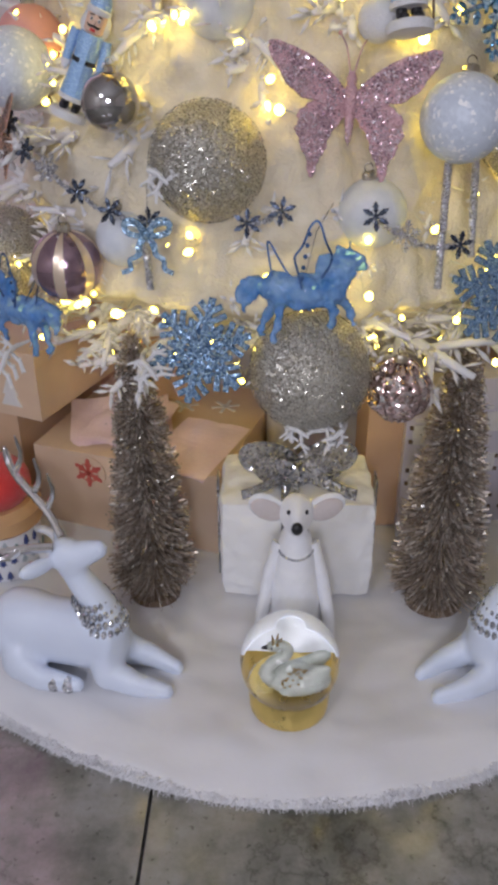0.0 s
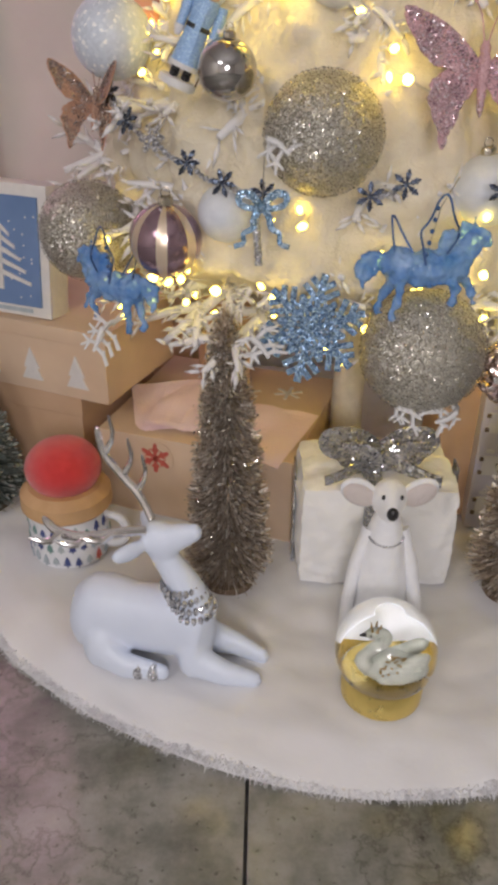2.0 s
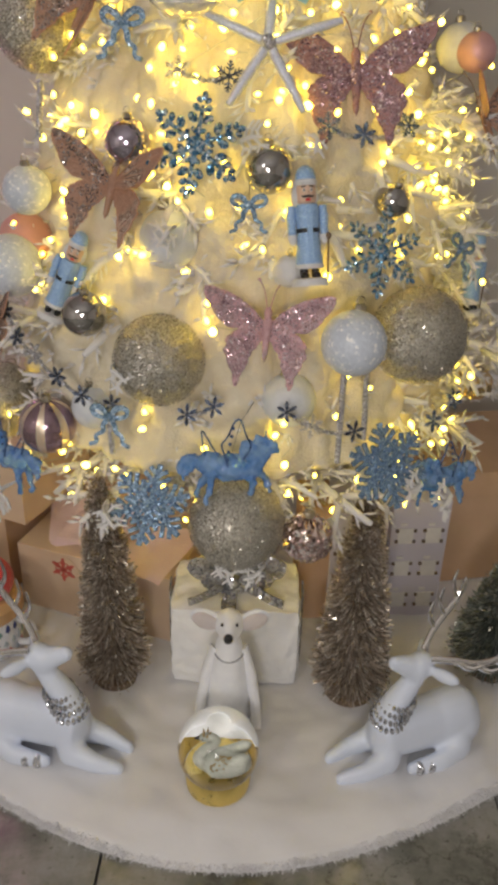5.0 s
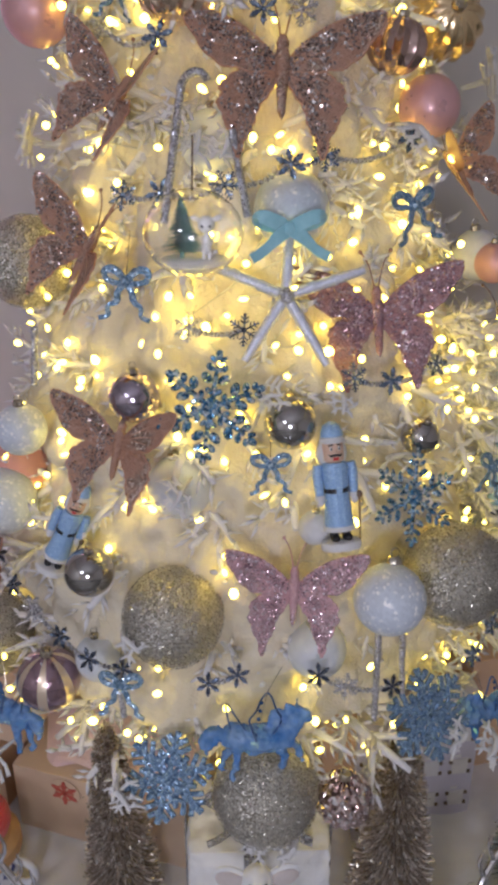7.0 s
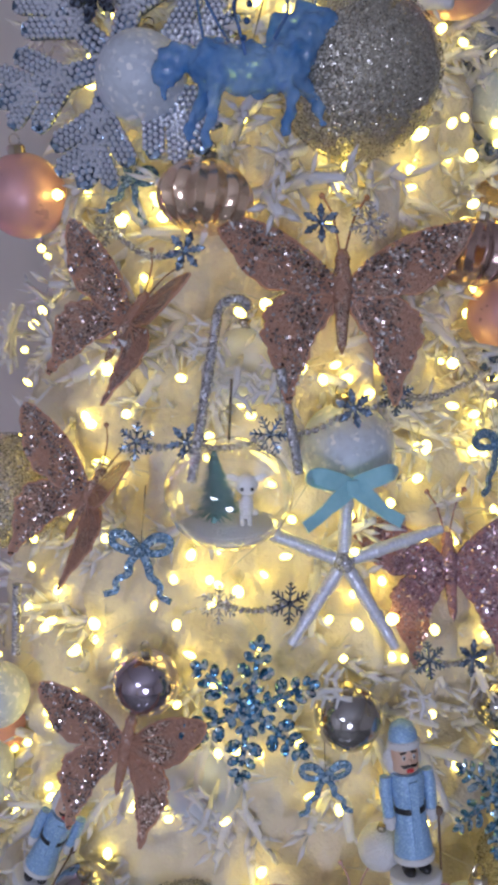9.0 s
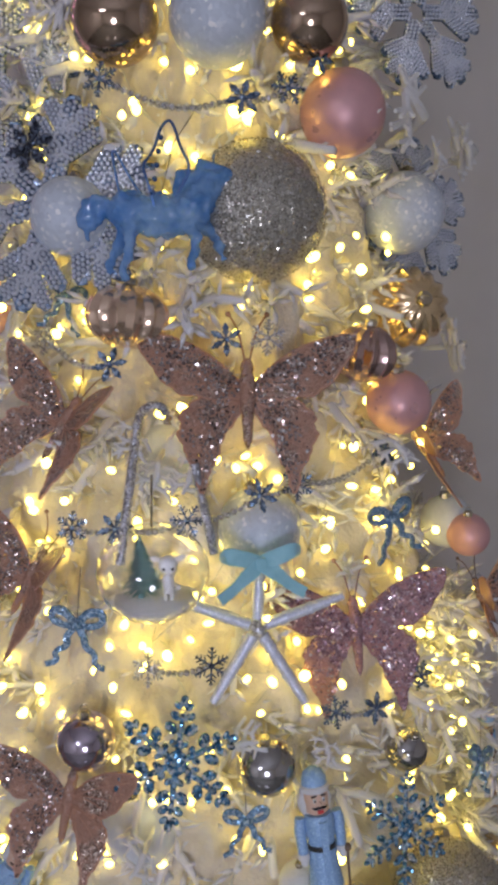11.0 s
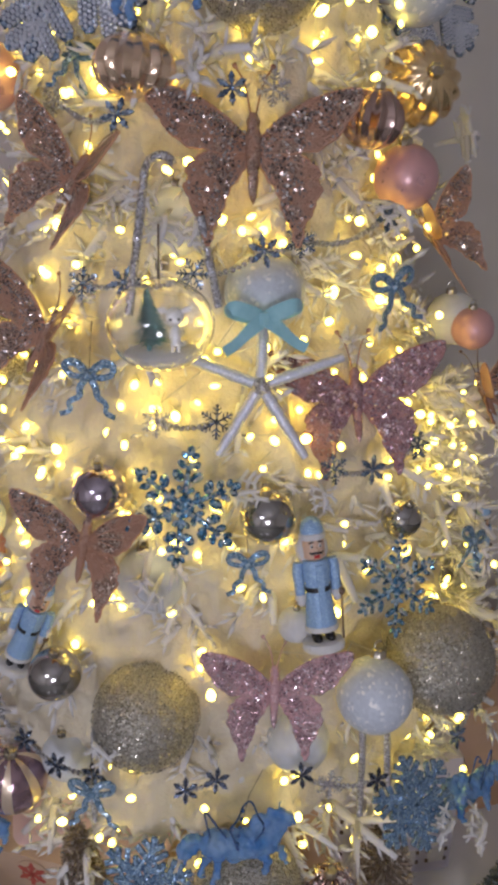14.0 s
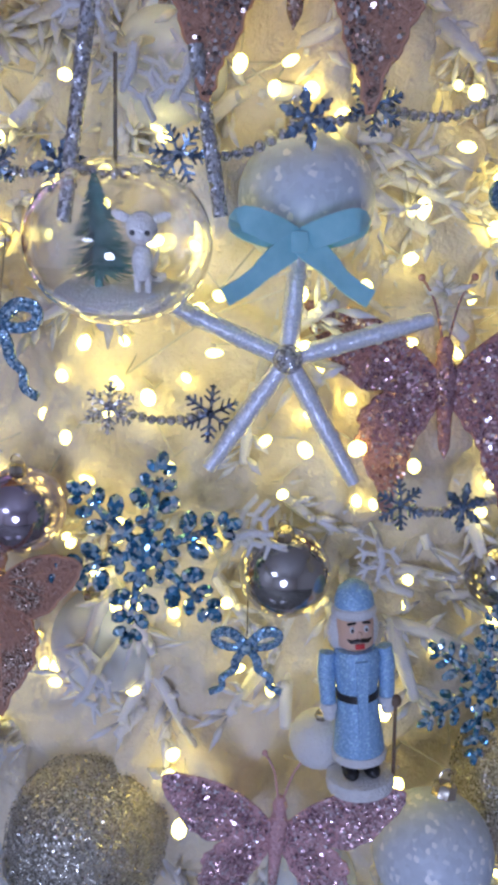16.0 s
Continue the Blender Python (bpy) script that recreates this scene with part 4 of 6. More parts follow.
def pony(p, length, label, flip=1, wings=True, roll=0.0):
    """A prancing translucent pony with wire wings strung with beads."""
    root = thing("pony_ornament", on_tree(p, roll, -8, 0, 0.02, length), label, "pony ornament", "blue ponies on the tree")
    sh = Shape()
    f = flip
    sh.ball((0, 0, 0), (0.27, 0.13, 0.15), 0, 16, 10)
    sh.ball((-f * 0.22, 0, 0.03), (0.15, 0.13, 0.15), 0, 14, 8)
    sh.ball((f * 0.22, 0, 0.03), (0.14, 0.12, 0.16), 0, 14, 8)
    sh.tube([(f * 0.24, 0, 0.05), (f * 0.36, 0, 0.2), (f * 0.4, 0, 0.3)], [0.13, 0.09, 0.075], 10)
    sh.ball((f * 0.43, 0, 0.28), (0.1, 0.06, 0.065), 0, 12, 8, (0, f * 40, 0))
    sh.ball((f * 0.49, 0, 0.21), (0.05, 0.045, 0.045), 0, 10, 6)
    sh.ball((f * 0.38, 0.03, 0.39), (0.02, 0.015, 0.045), 0, 8, 5)
    sh.ball((f * 0.33, 0, 0.27), (0.08, 0.035, 0.13), 0, 10, 6, (0, -f * 28, 0))
    sh.tube(smooth_line([(f * 0.26, 0.05, -0.06), (f * 0.4, 0.05, -0.12), (f * 0.42, 0.05, -0.26), (f * 0.46, 0.05, -0.3)], 1, False), [0.06, 0.04, 0.028, 0.035], 8)
    sh.tube(smooth_line([(f * 0.22, -0.05, -0.08), (f * 0.28, -0.05, -0.22), (f * 0.2, -0.05, -0.32), (f * 0.23, -0.05, -0.36)], 1, False), [0.06, 0.04, 0.028, 0.035], 8)
    sh.tube(smooth_line([(-f * 0.24, 0.05, -0.05), (-f * 0.3, 0.05, -0.2), (-f * 0.38, 0.05, -0.34), (-f * 0.34, 0.05, -0.4)], 1, False), [0.07, 0.045, 0.028, 0.035], 8)
    sh.tube(smooth_line([(-f * 0.2, -0.05, -0.05), (-f * 0.2, -0.05, -0.22), (-f * 0.27, -0.05, -0.38), (-f * 0.24, -0.05, -0.44)], 1, False), [0.07, 0.045, 0.028, 0.035], 8)
    sh.tube(smooth_line([(-f * 0.32, 0, 0.06), (-f * 0.44, 0, 0.13), (-f * 0.53, 0, 0.0), (-f * 0.5, 0, -0.18)], 2, False), [0.03, 0.055, 0.06, 0.045, 0.012], 10)
    sh.ball((f * 0.2, 0.01, 0.2), (0.12, 0.05, 0.13), 0, 12, 8, (0, -f * 40, 0))
    sh.ball((-f * 0.47, 0, 0.02), (0.1, 0.06, 0.14), 0, 12, 8, (0, f * 24, 0))
    figure = part("pony", sh.mesh("pony", [M["resin"]]), root)
    join = figure.modifiers.new("join", "REMESH")
    join.mode, join.voxel_size, join.use_smooth_shade = "VOXEL", 0.016, True
    lumps = figure.modifiers.new("lumps", "DISPLACE")
    lumps.texture, lumps.strength, lumps.texture_coords = LUMPS, 0.09, "LOCAL"
    soften = figure.modifiers.new("soften", "SMOOTH")
    soften.iterations, soften.factor = 2, 0.5
    if wings:
        w = Shape()
        loop = [(-0.02, -0.12, 0.05), (-0.06, -0.14, 0.2), (-0.1, -0.15, 0.32), (-0.04, -0.15, 0.38), (0.0, -0.15, 0.46), (0.03, -0.15, 0.56), (0.09, -0.15, 0.62), (0.13, -0.15, 0.56), (0.16, -0.15, 0.44), (0.24, -0.14, 0.3), (0.14, -0.12, 0.14)]
        w.tube(smooth_line([(f * x, y, z) for x, y, z in loop], 2, False), 0.01, 6)
        for i in range(5):
            w.ball((f * (-0.03 + 0.015 * i), -0.14, 0.14 + 0.09 * i), 0.02, 0, 8, 6)
        loop = [(-0.12, -0.06, 0.14), (-0.2, -0.05, 0.26), (-0.32, -0.05, 0.48), (-0.3, -0.05, 0.3), (-0.26, -0.05, 0.1)]
        w.tube(smooth_line([(f * x, y, z) for x, y, z in loop], 2, False), 0.009, 6)
        part("wire_wing", w.mesh("wire_wing", [M["blue_wire"]]), root, "dark blue beaded wire wings")
        part("hanger", Shape().tube([(0.0, 0, 0.1), (f * 0.1, 0.05, 0.5), (f * 0.24, 0.12, 0.72)], 0.004, 4).mesh("hanger", [M["cap"]]), root)


pony((0.098, 0.932, 0.548), 0.122, "translucent blue pony ornament with beaded wire wings")
pony((0.05, 1.1, 1.44), 0.124, "translucent blue pony ornament with beaded wire wings")
pony((-0.226, 1.05, 0.48), 0.115, "translucent blue pony ornament with beaded wire wings", -1)
pony((0.404, 1.055, 0.47), 0.11, "translucent blue pony ornament with beaded wire wings", -1)


def nutcracker(p, height, roll=0.0, turn=0.0, lean=0.0, label="nutcracker figure in a pale blue coat holding a staff"):
    """A turned wooden soldier, 1 high, in one mesh: coat, trim, skin, black, red, wood."""
    C, W, S, K, R, B = range(6)
    sh = Shape()
    sh.lathe([(0.17, 0), (0.175, 0.02), (0.17, 0.06), (0.15, 0.07)], 24, W)
    for x in (-0.055, 0.055):
        sh.ball((x, -0.035, 0.09), (0.042, 0.07, 0.035), K, 12, 8)
        sh.tube([(x, 0, 0.09), (x, 0, 0.17)], 0.04, 12, K)
    sh.lathe([(0.135, 0.15), (0.14, 0.17), (0.135, 0.19)], 24, W)
    sh.lathe([(0.13, 0.185), (0.115, 0.32), (0.1, 0.47), (0.11, 0.56), (0.12, 0.64), (0.1, 0.69)], 24, C)
    sh.lathe([(0.108, 0.455), (0.108, 0.49)], 24, K)
    sh.plate([(-0.03, 0.19), (-0.024, 0.45), (-0.032, 0.66), (0.032, 0.66), (0.024, 0.45), (0.03, 0.19)], 0.02, C, pose(0, -0.115, 0))
    for x in (-1, 1):
        sh.tube([(x * 0.145, 0, 0.68), (x * 0.155, 0, 0.6), (x * 0.15, -0.01, 0.44)], [0.04, 0.045, 0.04], 10, C)
        sh.lathe([(0.043, -0.02), (0.045, 0), (0.043, 0.02)], 12, W, pose(x * 0.15, -0.01, 0.42))
        sh.ball((x * 0.15, -0.02, 0.385), 0.034, W, 10, 8)
    sh.tube([(0.185, -0.04, 0.4), (0.16, -0.05, 0.06)], 0.009, 6, B)
    sh.ball((0.187, -0.04, 0.42), 0.03, B, 10, 8)
    sh.lathe([(0.05, 0.68), (0.088, 0.71), (0.092, 0.8), (0.088, 0.86)], 20, S)
    sh.ball((0, 0.05, 0.76), (0.135, 0.085, 0.14), W, 14, 10)
    sh.lathe([(0.098, 0.845), (0.11, 0.86), (0.11, 0.885), (0.098, 0.895)], 20, W)
    sh.lathe([(0.098, 0.89), (0.096, 0.93), (0.075, 0.98), (0.03, 1.01), (0.005, 1.015)], 20, C)
    for x in (-0.035, 0.035):
        sh.ball((x, -0.088, 0.805), (0.013, 0.008, 0.017), W, 8, 6)
        sh.ball((x, -0.095, 0.803), (0.007, 0.006, 0.009), K, 8, 6)
        sh.tube([(x * 1.6, -0.082, 0.83), (x * 0.5, -0.094, 0.838)], 0.006, 5, K)
        sh.tube([(0, -0.098, 0.755), (x * 1.2, -0.09, 0.748), (x * 1.7, -0.082, 0.76)], [0.01, 0.009, 0.003], 6, K)
    sh.ball((0, -0.1, 0.78), (0.014, 0.014, 0.018), S, 8, 6)
    sh.box((0.045, 0.02, 0.022), (0, -0.088, 0.725), R)
    me = sh.mesh("nutcracker", [M["blue_coat"], M["snow_white"], M["skin"], M["black"], M["red"], M["wood_base"]])
    thing("nutcracker", on_tree(p, roll, lean, turn, 0.0, height) @ Matrix.Diagonal((0.92, 0.86, 1, 1)), label, "nutcracker", "nutcrackers on the tree", data=me)


nutcracker((0.193, 0.957, 0.786), 0.142, -3, -2, -18)
nutcracker((-0.163, 1.05, 0.7), 0.13, 24, 30, 0, "nutcracker figure in a pale blue coat, hanging tilted")
nutcracker((0.466, 1.25, 0.66), 0.13, 0, -20, 0)


def wand(p):
    """Five tinsel arms like a starfish, hung from a stem."""
    root = thing("star_wand", on_tree(p, 0, -18, -6, 0.02), "silver tinsel star with five slim arms", "star ornament")
    for deg, ln in ((3, 0.08), (72, 0.09), (149, 0.088), (213, 0.084), (292, 0.1)):
        sh = Shape()
        pts = [(0, 0, 0.006), (0, 0, 0.03), (0, 0, ln * 0.7), (0, 0, ln)]
        sh.tube(pts, [0.006, 0.006, 0.0056, 0.0042], 12)
        for z in (0.03, ln * 0.62):
            sh.lathe([(0.0063, -0.002), (0.0067, 0), (0.0063, 0.002)], 12, 0, pose(0, 0, z))
        part("arm", sh.mesh("arm", [M["wand"]]), root, "", pose(0, 0, 0, 0, deg, 0))
    part("hub", Shape().ball((0, -0.004, 0), (0.0095, 0.009, 0.0095), 0, 12, 8).mesh("hub", [M["silver_glitter"]]), root)


wand((0.127, 1.063, 1.053))


def ribbon_bow(p):
    root = thing("ribbon_bow", on_tree(p, 0, -14, 0, 0.03, 0.76), "pale teal ribbon bow tied on the tree", "bow")

    for sx in (-1, 1):
        loop = smooth_line([(0, 0, 0), (sx * 0.018, -0.012, 0.008), (sx * 0.042, -0.016, 0.017), (sx * 0.047, -0.002, 0.012), (sx * 0.03, 0.008, 0.004), (0, 0.004, 0)], 2, False)
        part("loop", band(loop, 0.02, "ribbon"), root)
        tail = smooth_line([(0, -0.004, 0), (sx * 0.018, -0.01, -0.012), (sx * 0.036, -0.004, -0.03), (sx * 0.054, -0.01, -0.04)], 2, False)
        part("tail", band(tail, 0.019, "ribbon"), root)
    part("knot", Shape().box((0.013, 0.012, 0.016), (0, -0.004, 0), bevel=0.004).mesh("knot", [M["ribbon"]]), root)


ribbon_bow((0.127, 1.065, 1.126))


def glass_scene(p, r):
    """A clear ball with a small snowy scene in it."""
    root = thing("glass_ball_scene", Matrix.Translation(p), "clear glass ball with a tiny pine and deer in snow", "ornament")
    outer = [(max(0.0004, r * math.sin(math.pi * j / 32)), -r * 0.86 * math.cos(math.pi * j / 32)) for j in range(33)]
    sh = Shape().lathe(outer, 48)
    me = sh.mesh("glass", [M["clear"]])
    ob = part("glass", me, root)
    ob.visible_shadow = False
    inner = Shape().lathe([(a * 0.975, b_ * 0.975) for a, b_ in outer], 48).mesh("inner_glass", [M["clear"]])
    inner.flip_normals()
    ob = part("inner_glass", inner, root)
    ob.visible_shadow = False
    part("snow", Shape().lathe([(0.001, -r * 0.8), (r * 0.5, -r * 0.69), (r * 0.72, -r * 0.55), (r * 0.66, -r * 0.51), (0.001, -r * 0.49)], 28).mesh("snow", [M["snow_white"]]), root)
    pine = Shape().tube([(0, 0, 0), (0, 0, 0.052)], [0.002, 0.0006], 5)
    rnd = random.Random(2)
    for i in range(1100):
        u = rnd.random()
        a = rnd.random() * 6.283
        ln = 0.019 * (1 - u) * (0.75 + 0.25 * ((u * 6) % 1)) + 0.002
        z = 0.009 + 0.048 * u
        b = Vector((0, 0, z))
        e = b + Vector((ln * math.cos(a), ln * math.sin(a), -0.003))
        w = Vector((-math.sin(a), math.cos(a), 0.4)) * 0.0012
        pine.add([b - w, b + w, e], [(0, 1, 2)])
    part("pine", pine.mesh("pine", [M["pine"]], False), root, "tiny teal pine tree", pose(-0.012, 0, -r * 0.5) @ Matrix.Diagonal((1.35, 1.2, 1.1, 1)))
    deer = Shape().ball((0, 0, 0.036), (0.009, 0.009, 0.009), 0, 12, 8).ball((0, 0, 0.017), (0.006, 0.007, 0.011), 0, 10, 8)
    for x in (-1, 1):
        deer.ball((x * 0.011, 0, 0.042), (0.006, 0.002, 0.003), 0, 8, 5, (0, -x * 20, 0))
        deer.tube([(x * 0.003, 0, 0.01), (x * 0.003, 0, 0)], 0.002, 6)
        deer.ball((x * 0.004, -0.008, 0.035), 0.0016, 1, 6, 5)
    part("deer_figure", deer.mesh("deer_figure", [M["snow_white"], M["black"]]), root, "", pose(0.014, -0.006, -r * 0.5))
    part("hook", Shape().tube([(0, 0, 0), (0.002, 0, 0.05)], 0.001, 4).mesh("hook", [M["cap"]]), root, "", pose(0, 0, r * 0.86))


glass_scene((0.031, 1.035, 1.122), 0.053)


def candy_cane(a, b, label="silver glitter candy cane hanging on the tree", hook=True):
    a, b = Vector(a), Vector(b)
    up = (a - b).normalized()
    pts = [b, b.lerp(a, 0.5), a]
    if hook:
        for i in range(1, 8):
            t = math.pi * i / 8
            pts.append(a + up * 0.014 * math.sin(t) + Vector((0.013 * (1 - math.cos(t)), 0.008, 0)))
    sh = Shape().tube(pts, 0.0042, 10)
    thing("candy_cane", Matrix(), label, "candy cane", "candy canes", data=sh.mesh("candy_cane", [M["silver_glitter"]]))


candy_cane((0.022, 1.05, 1.262), (0.001, 1.035, 1.132))
candy_cane((0.072, 1.05, 1.222), (0.088, 1.035, 1.138), hook=False)
candy_cane((0.246, 0.975, 0.674), (0.244, 0.95, 0.54))
candy_cane((0.277, 0.99, 0.671), (0.279, 0.965, 0.57))
candy_cane((-0.075, 0.985, 0.595), (-0.07, 0.97, 0.53), hook=False)
candy_cane((-0.165, 1.11, 1.0), (-0.17, 1.1, 0.93), hook=False)


def enamel_bow(p, size, label, roll=0.0):
    root = thing("bow_ornament", on_tree(p, roll, -16, 0, 0.015, size), label, "bow ornament", "metal bows on the tree")
    for sx in (-1, 1):
        loop = [(0, 0, 0), (sx * 0.3, -0.05, 0.34), (sx * 0.62, -0.02, 0.3), (sx * 0.6, 0.04, 0.06), (sx * 0.3, 0.02, -0.04), (0, 0, 0)]
        part("loop", band(smooth_line(loop, 2, False), 0.2, "teal_glitter", 0.03), root)
        tail = [(0, 0, 0), (sx * 0.22, -0.06, -0.26), (sx * 0.2, 0.05, -0.5), (sx * 0.5, -0.05, -0.62), (sx * 0.42, 0.04, -0.86), (sx * 0.7, -0.02, -0.94)]
        part("tail", band(smooth_line(tail, 2, False), 0.17, "teal_glitter", 0.03), root)
    part("knot", Shape().ball((0, -0.05, 0), 0.13, 0, 12, 8).mesh("knot", [M["teal_glitter"]]), root)
    part("hanger", Shape().tube([(0, 0, 0), (0, 0.1, 1.3)], 0.012, 4).mesh("hanger", [M["cap"]]), root)


for p, sz, roll in (((-0.037, 1.05, 1.07), 0.042, 0), ((0.264, 1.105, 1.142), 0.042, -6), ((0.406, 1.16, 0.791), 0.04, 30), ((0.112, 1.0, 0.876), 0.034, 0), ((-0.062, 0.965, 0.597), 0.042, -4), ((-0.04, 1.18, 1.36), 0.035, 10)):
    enamel_bow(p, sz, "teal-blue glitter bow with curled tails", roll)


def twig_pick(p, size, roll=0.0, turn=0.0):
    """A flocked twig whose tips fork like an antler."""
    sh = Shape()
    rnd = random.Random(int(1000 * (p[0] + 3 * p[2] + 7)))
    stem = [(0, 0.5, 0.2), (0, 0.15, 0.12), (0, -0.1, 0), (0.04, -0.18, -0.2), (0, -0.2, -0.45)]
    sh.tube(stem, [0.03, 0.05, 0.06, 0.055, 0.03], 7)
    for i in range(6):
        at = Vector(stem[1]).lerp(Vector(stem[4]), (i + 1) / 7)
        sx = 1 if i % 2 else -1
        ln = rnd.uniform(0.25, 0.46) * (1 - 0.03 * i)
        tip = at + Vector((sx * ln, -0.05 + 0.1 * rnd.random(), rnd.uniform(-0.3, 0.02)))
        mid = at.lerp(tip, 0.55) + Vector((0, 0, 0.06))
        sh.tube([at, mid, tip], [0.04, 0.042, 0.022], 7)
        for s2 in (-1, 1):
            e = mid + Vector((sx * 0.1 + s2 * 0.06, -0.04, -s2 * 0.14 - 0.05))
            sh.tube([mid, e], [0.036, 0.02], 6)
    thing("twig_pick", on_tree(p, roll, -14, turn, 0.0, size), "white flocked forked twig sticking out of the tree", "twig", "flocked twigs", data=sh.mesh("twig_pick", [M["snow_white"]]))


for p, sz, roll in (((-0.247, 0.99, 0.445), 0.06, 10), ((-0.073, 0.91, 0.47), 0.06, -50), ((0.412, 0.985, 0.475), 0.065, 60), ((0.365, 0.97, 0.5), 0.055, 80), ((0.143, 0.885, 0.4), 0.055, 70), ((0.085, 0.89, 0.402), 0.055, -65),
                    ((0.305, 1.2, 1.53), 0.1, 120), ((0.4, 1.32, 1.5), 0.1, 100), ((0.42, 1.36, 1.27), 0.09, 95), ((-0.2, 1.3, 1.2), 0.09, -90), ((0.19, 0.99, 0.955), 0.04, 10),
                    ((0.02, 1.06, 1.25), 0.05, 10), ((0.27, 1.1, 1.22), 0.06, -20), ((-0.06, 0.965, 0.66), 0.06, -60), ((0.039, 1.066, 1.218), 0.055, 10), ((0.102, 1.009, 0.947), 0.055, -100), ((0.013, 0.994, 0.84), 0.055, 30), ((0.353, 1.256, 1.488), 0.055, 110), ((0.069, 1.062, 1.214), 0.055, 20)):
    twig_pick(p, sz, roll)

# ---- things on the floor ----


def blades(points, normals, length, width, jitter, droop, seed, name, mat):
    """Short hairs on a surface: one thin bent blade a point."""
    rnd = np.random.RandomState(seed)
    n = len(points)
    d = normals + jitter * rnd.normal(size=(n, 3))
    d /= np.linalg.norm(d, axis=1)[:, None]
    u = np.cross(d, rnd.normal(size=(n, 3)))
    u /= np.linalg.norm(u, axis=1)[:, None]
    ln = length * (0.6 + 0.6 * rnd.rand(n, 1))
    mid = points + d * ln * 0.55
    tip = points + d * ln + np.array([0, 0, -1]) * ln * droop
    verts = np.stack([points - u * width, points + u * width, mid + u * width * 0.7, mid - u * width * 0.7, tip], 1).reshape(-1, 3)
    faces = []
    for i in range(n):
        k = 5 * i
        faces += [(k, k + 1, k + 2, k + 3), (k + 3, k + 2, k + 4)]
    me = bpy.data.meshes.new(name)
    me.from_pydata(verts.tolist(), [], faces)
    me.materials.append(mat)
    return me


SKIRT_X, SKIRT_Y, SKIRT_R = 0.12, 1.43, 0.715


def skirt_edge(a):
    return SKIRT_R * (1 + 0.012 * math.sin(3 * a + 1) + 0.008 * math.sin(7 * a)) * (1 + 0.035 * max(0, -math.cos(a)) * max(0, -math.sin(a)))


def skirt_height(x, y, rim):
    return 0.004 + 0.024 * math.sqrt(min(1.0, max(0.0, rim) / 0.06)) + 0.009 * noise.noise(Vector((x * 9, y * 9, 0))) + 0.004 * noise.noise(Vector((x * 26, y * 26, 3))) + 0.0015 * noise.noise(Vector((x * 70, y * 70, 5)))


def fur_skirt():
    root = thing("tree_skirt", Matrix(), "round white faux-fur tree skirt spread on the floor", "tree skirt")
    seg, rows = 260, 90
    verts, faces = [], []
    for j in range(rows + 1):
        for i in range(seg):
            a = 2 * math.pi * i / seg
            r = skirt_edge(a) * (0.02 + 0.98 * j / rows)
            x, y = SKIRT_X + r * math.cos(a), SKIRT_Y + min(r * math.sin(a), WALL_Y - 0.03 - SKIRT_Y)
            verts.append((x, y, skirt_height(x, y, skirt_edge(a) - r) if j < rows else 0.002))
    for j in range(rows):
        for i in range(seg):
            n = (i + 1) % seg
            faces.append((j * seg + i, j * seg + n, (j + 1) * seg + n, (j + 1) * seg + i))
    faces.append(tuple(range(seg)))
    part("backing", Shape().add(verts, faces).mesh("backing", [M["fur"]]), root)
    rnd = np.random.RandomState(4)
    pts, nrm = [], []
    for i in range(12000):
        a = rnd.uniform(math.pi * 0.93, math.pi * 2.07)
        rim = 0.012 * rnd.rand()
        r = skirt_edge(a) - rim
        x, y = SKIRT_X + r * math.cos(a), SKIRT_Y + r * math.sin(a)
        pts.append((x, y, skirt_height(x, y, rim) - 0.002))
        nrm.append((math.cos(a), math.sin(a), 0.25))
    me = blades(np.array(pts), np.array(nrm), 0.009, 0.0008, 0.4, 0.2, 1, "pile", M["pile"])
    tagged(part("pile", me, root), kind="stuff")


fur_skirt()


def rest(x, y):
    return skirt_height(x, y, 0.2)


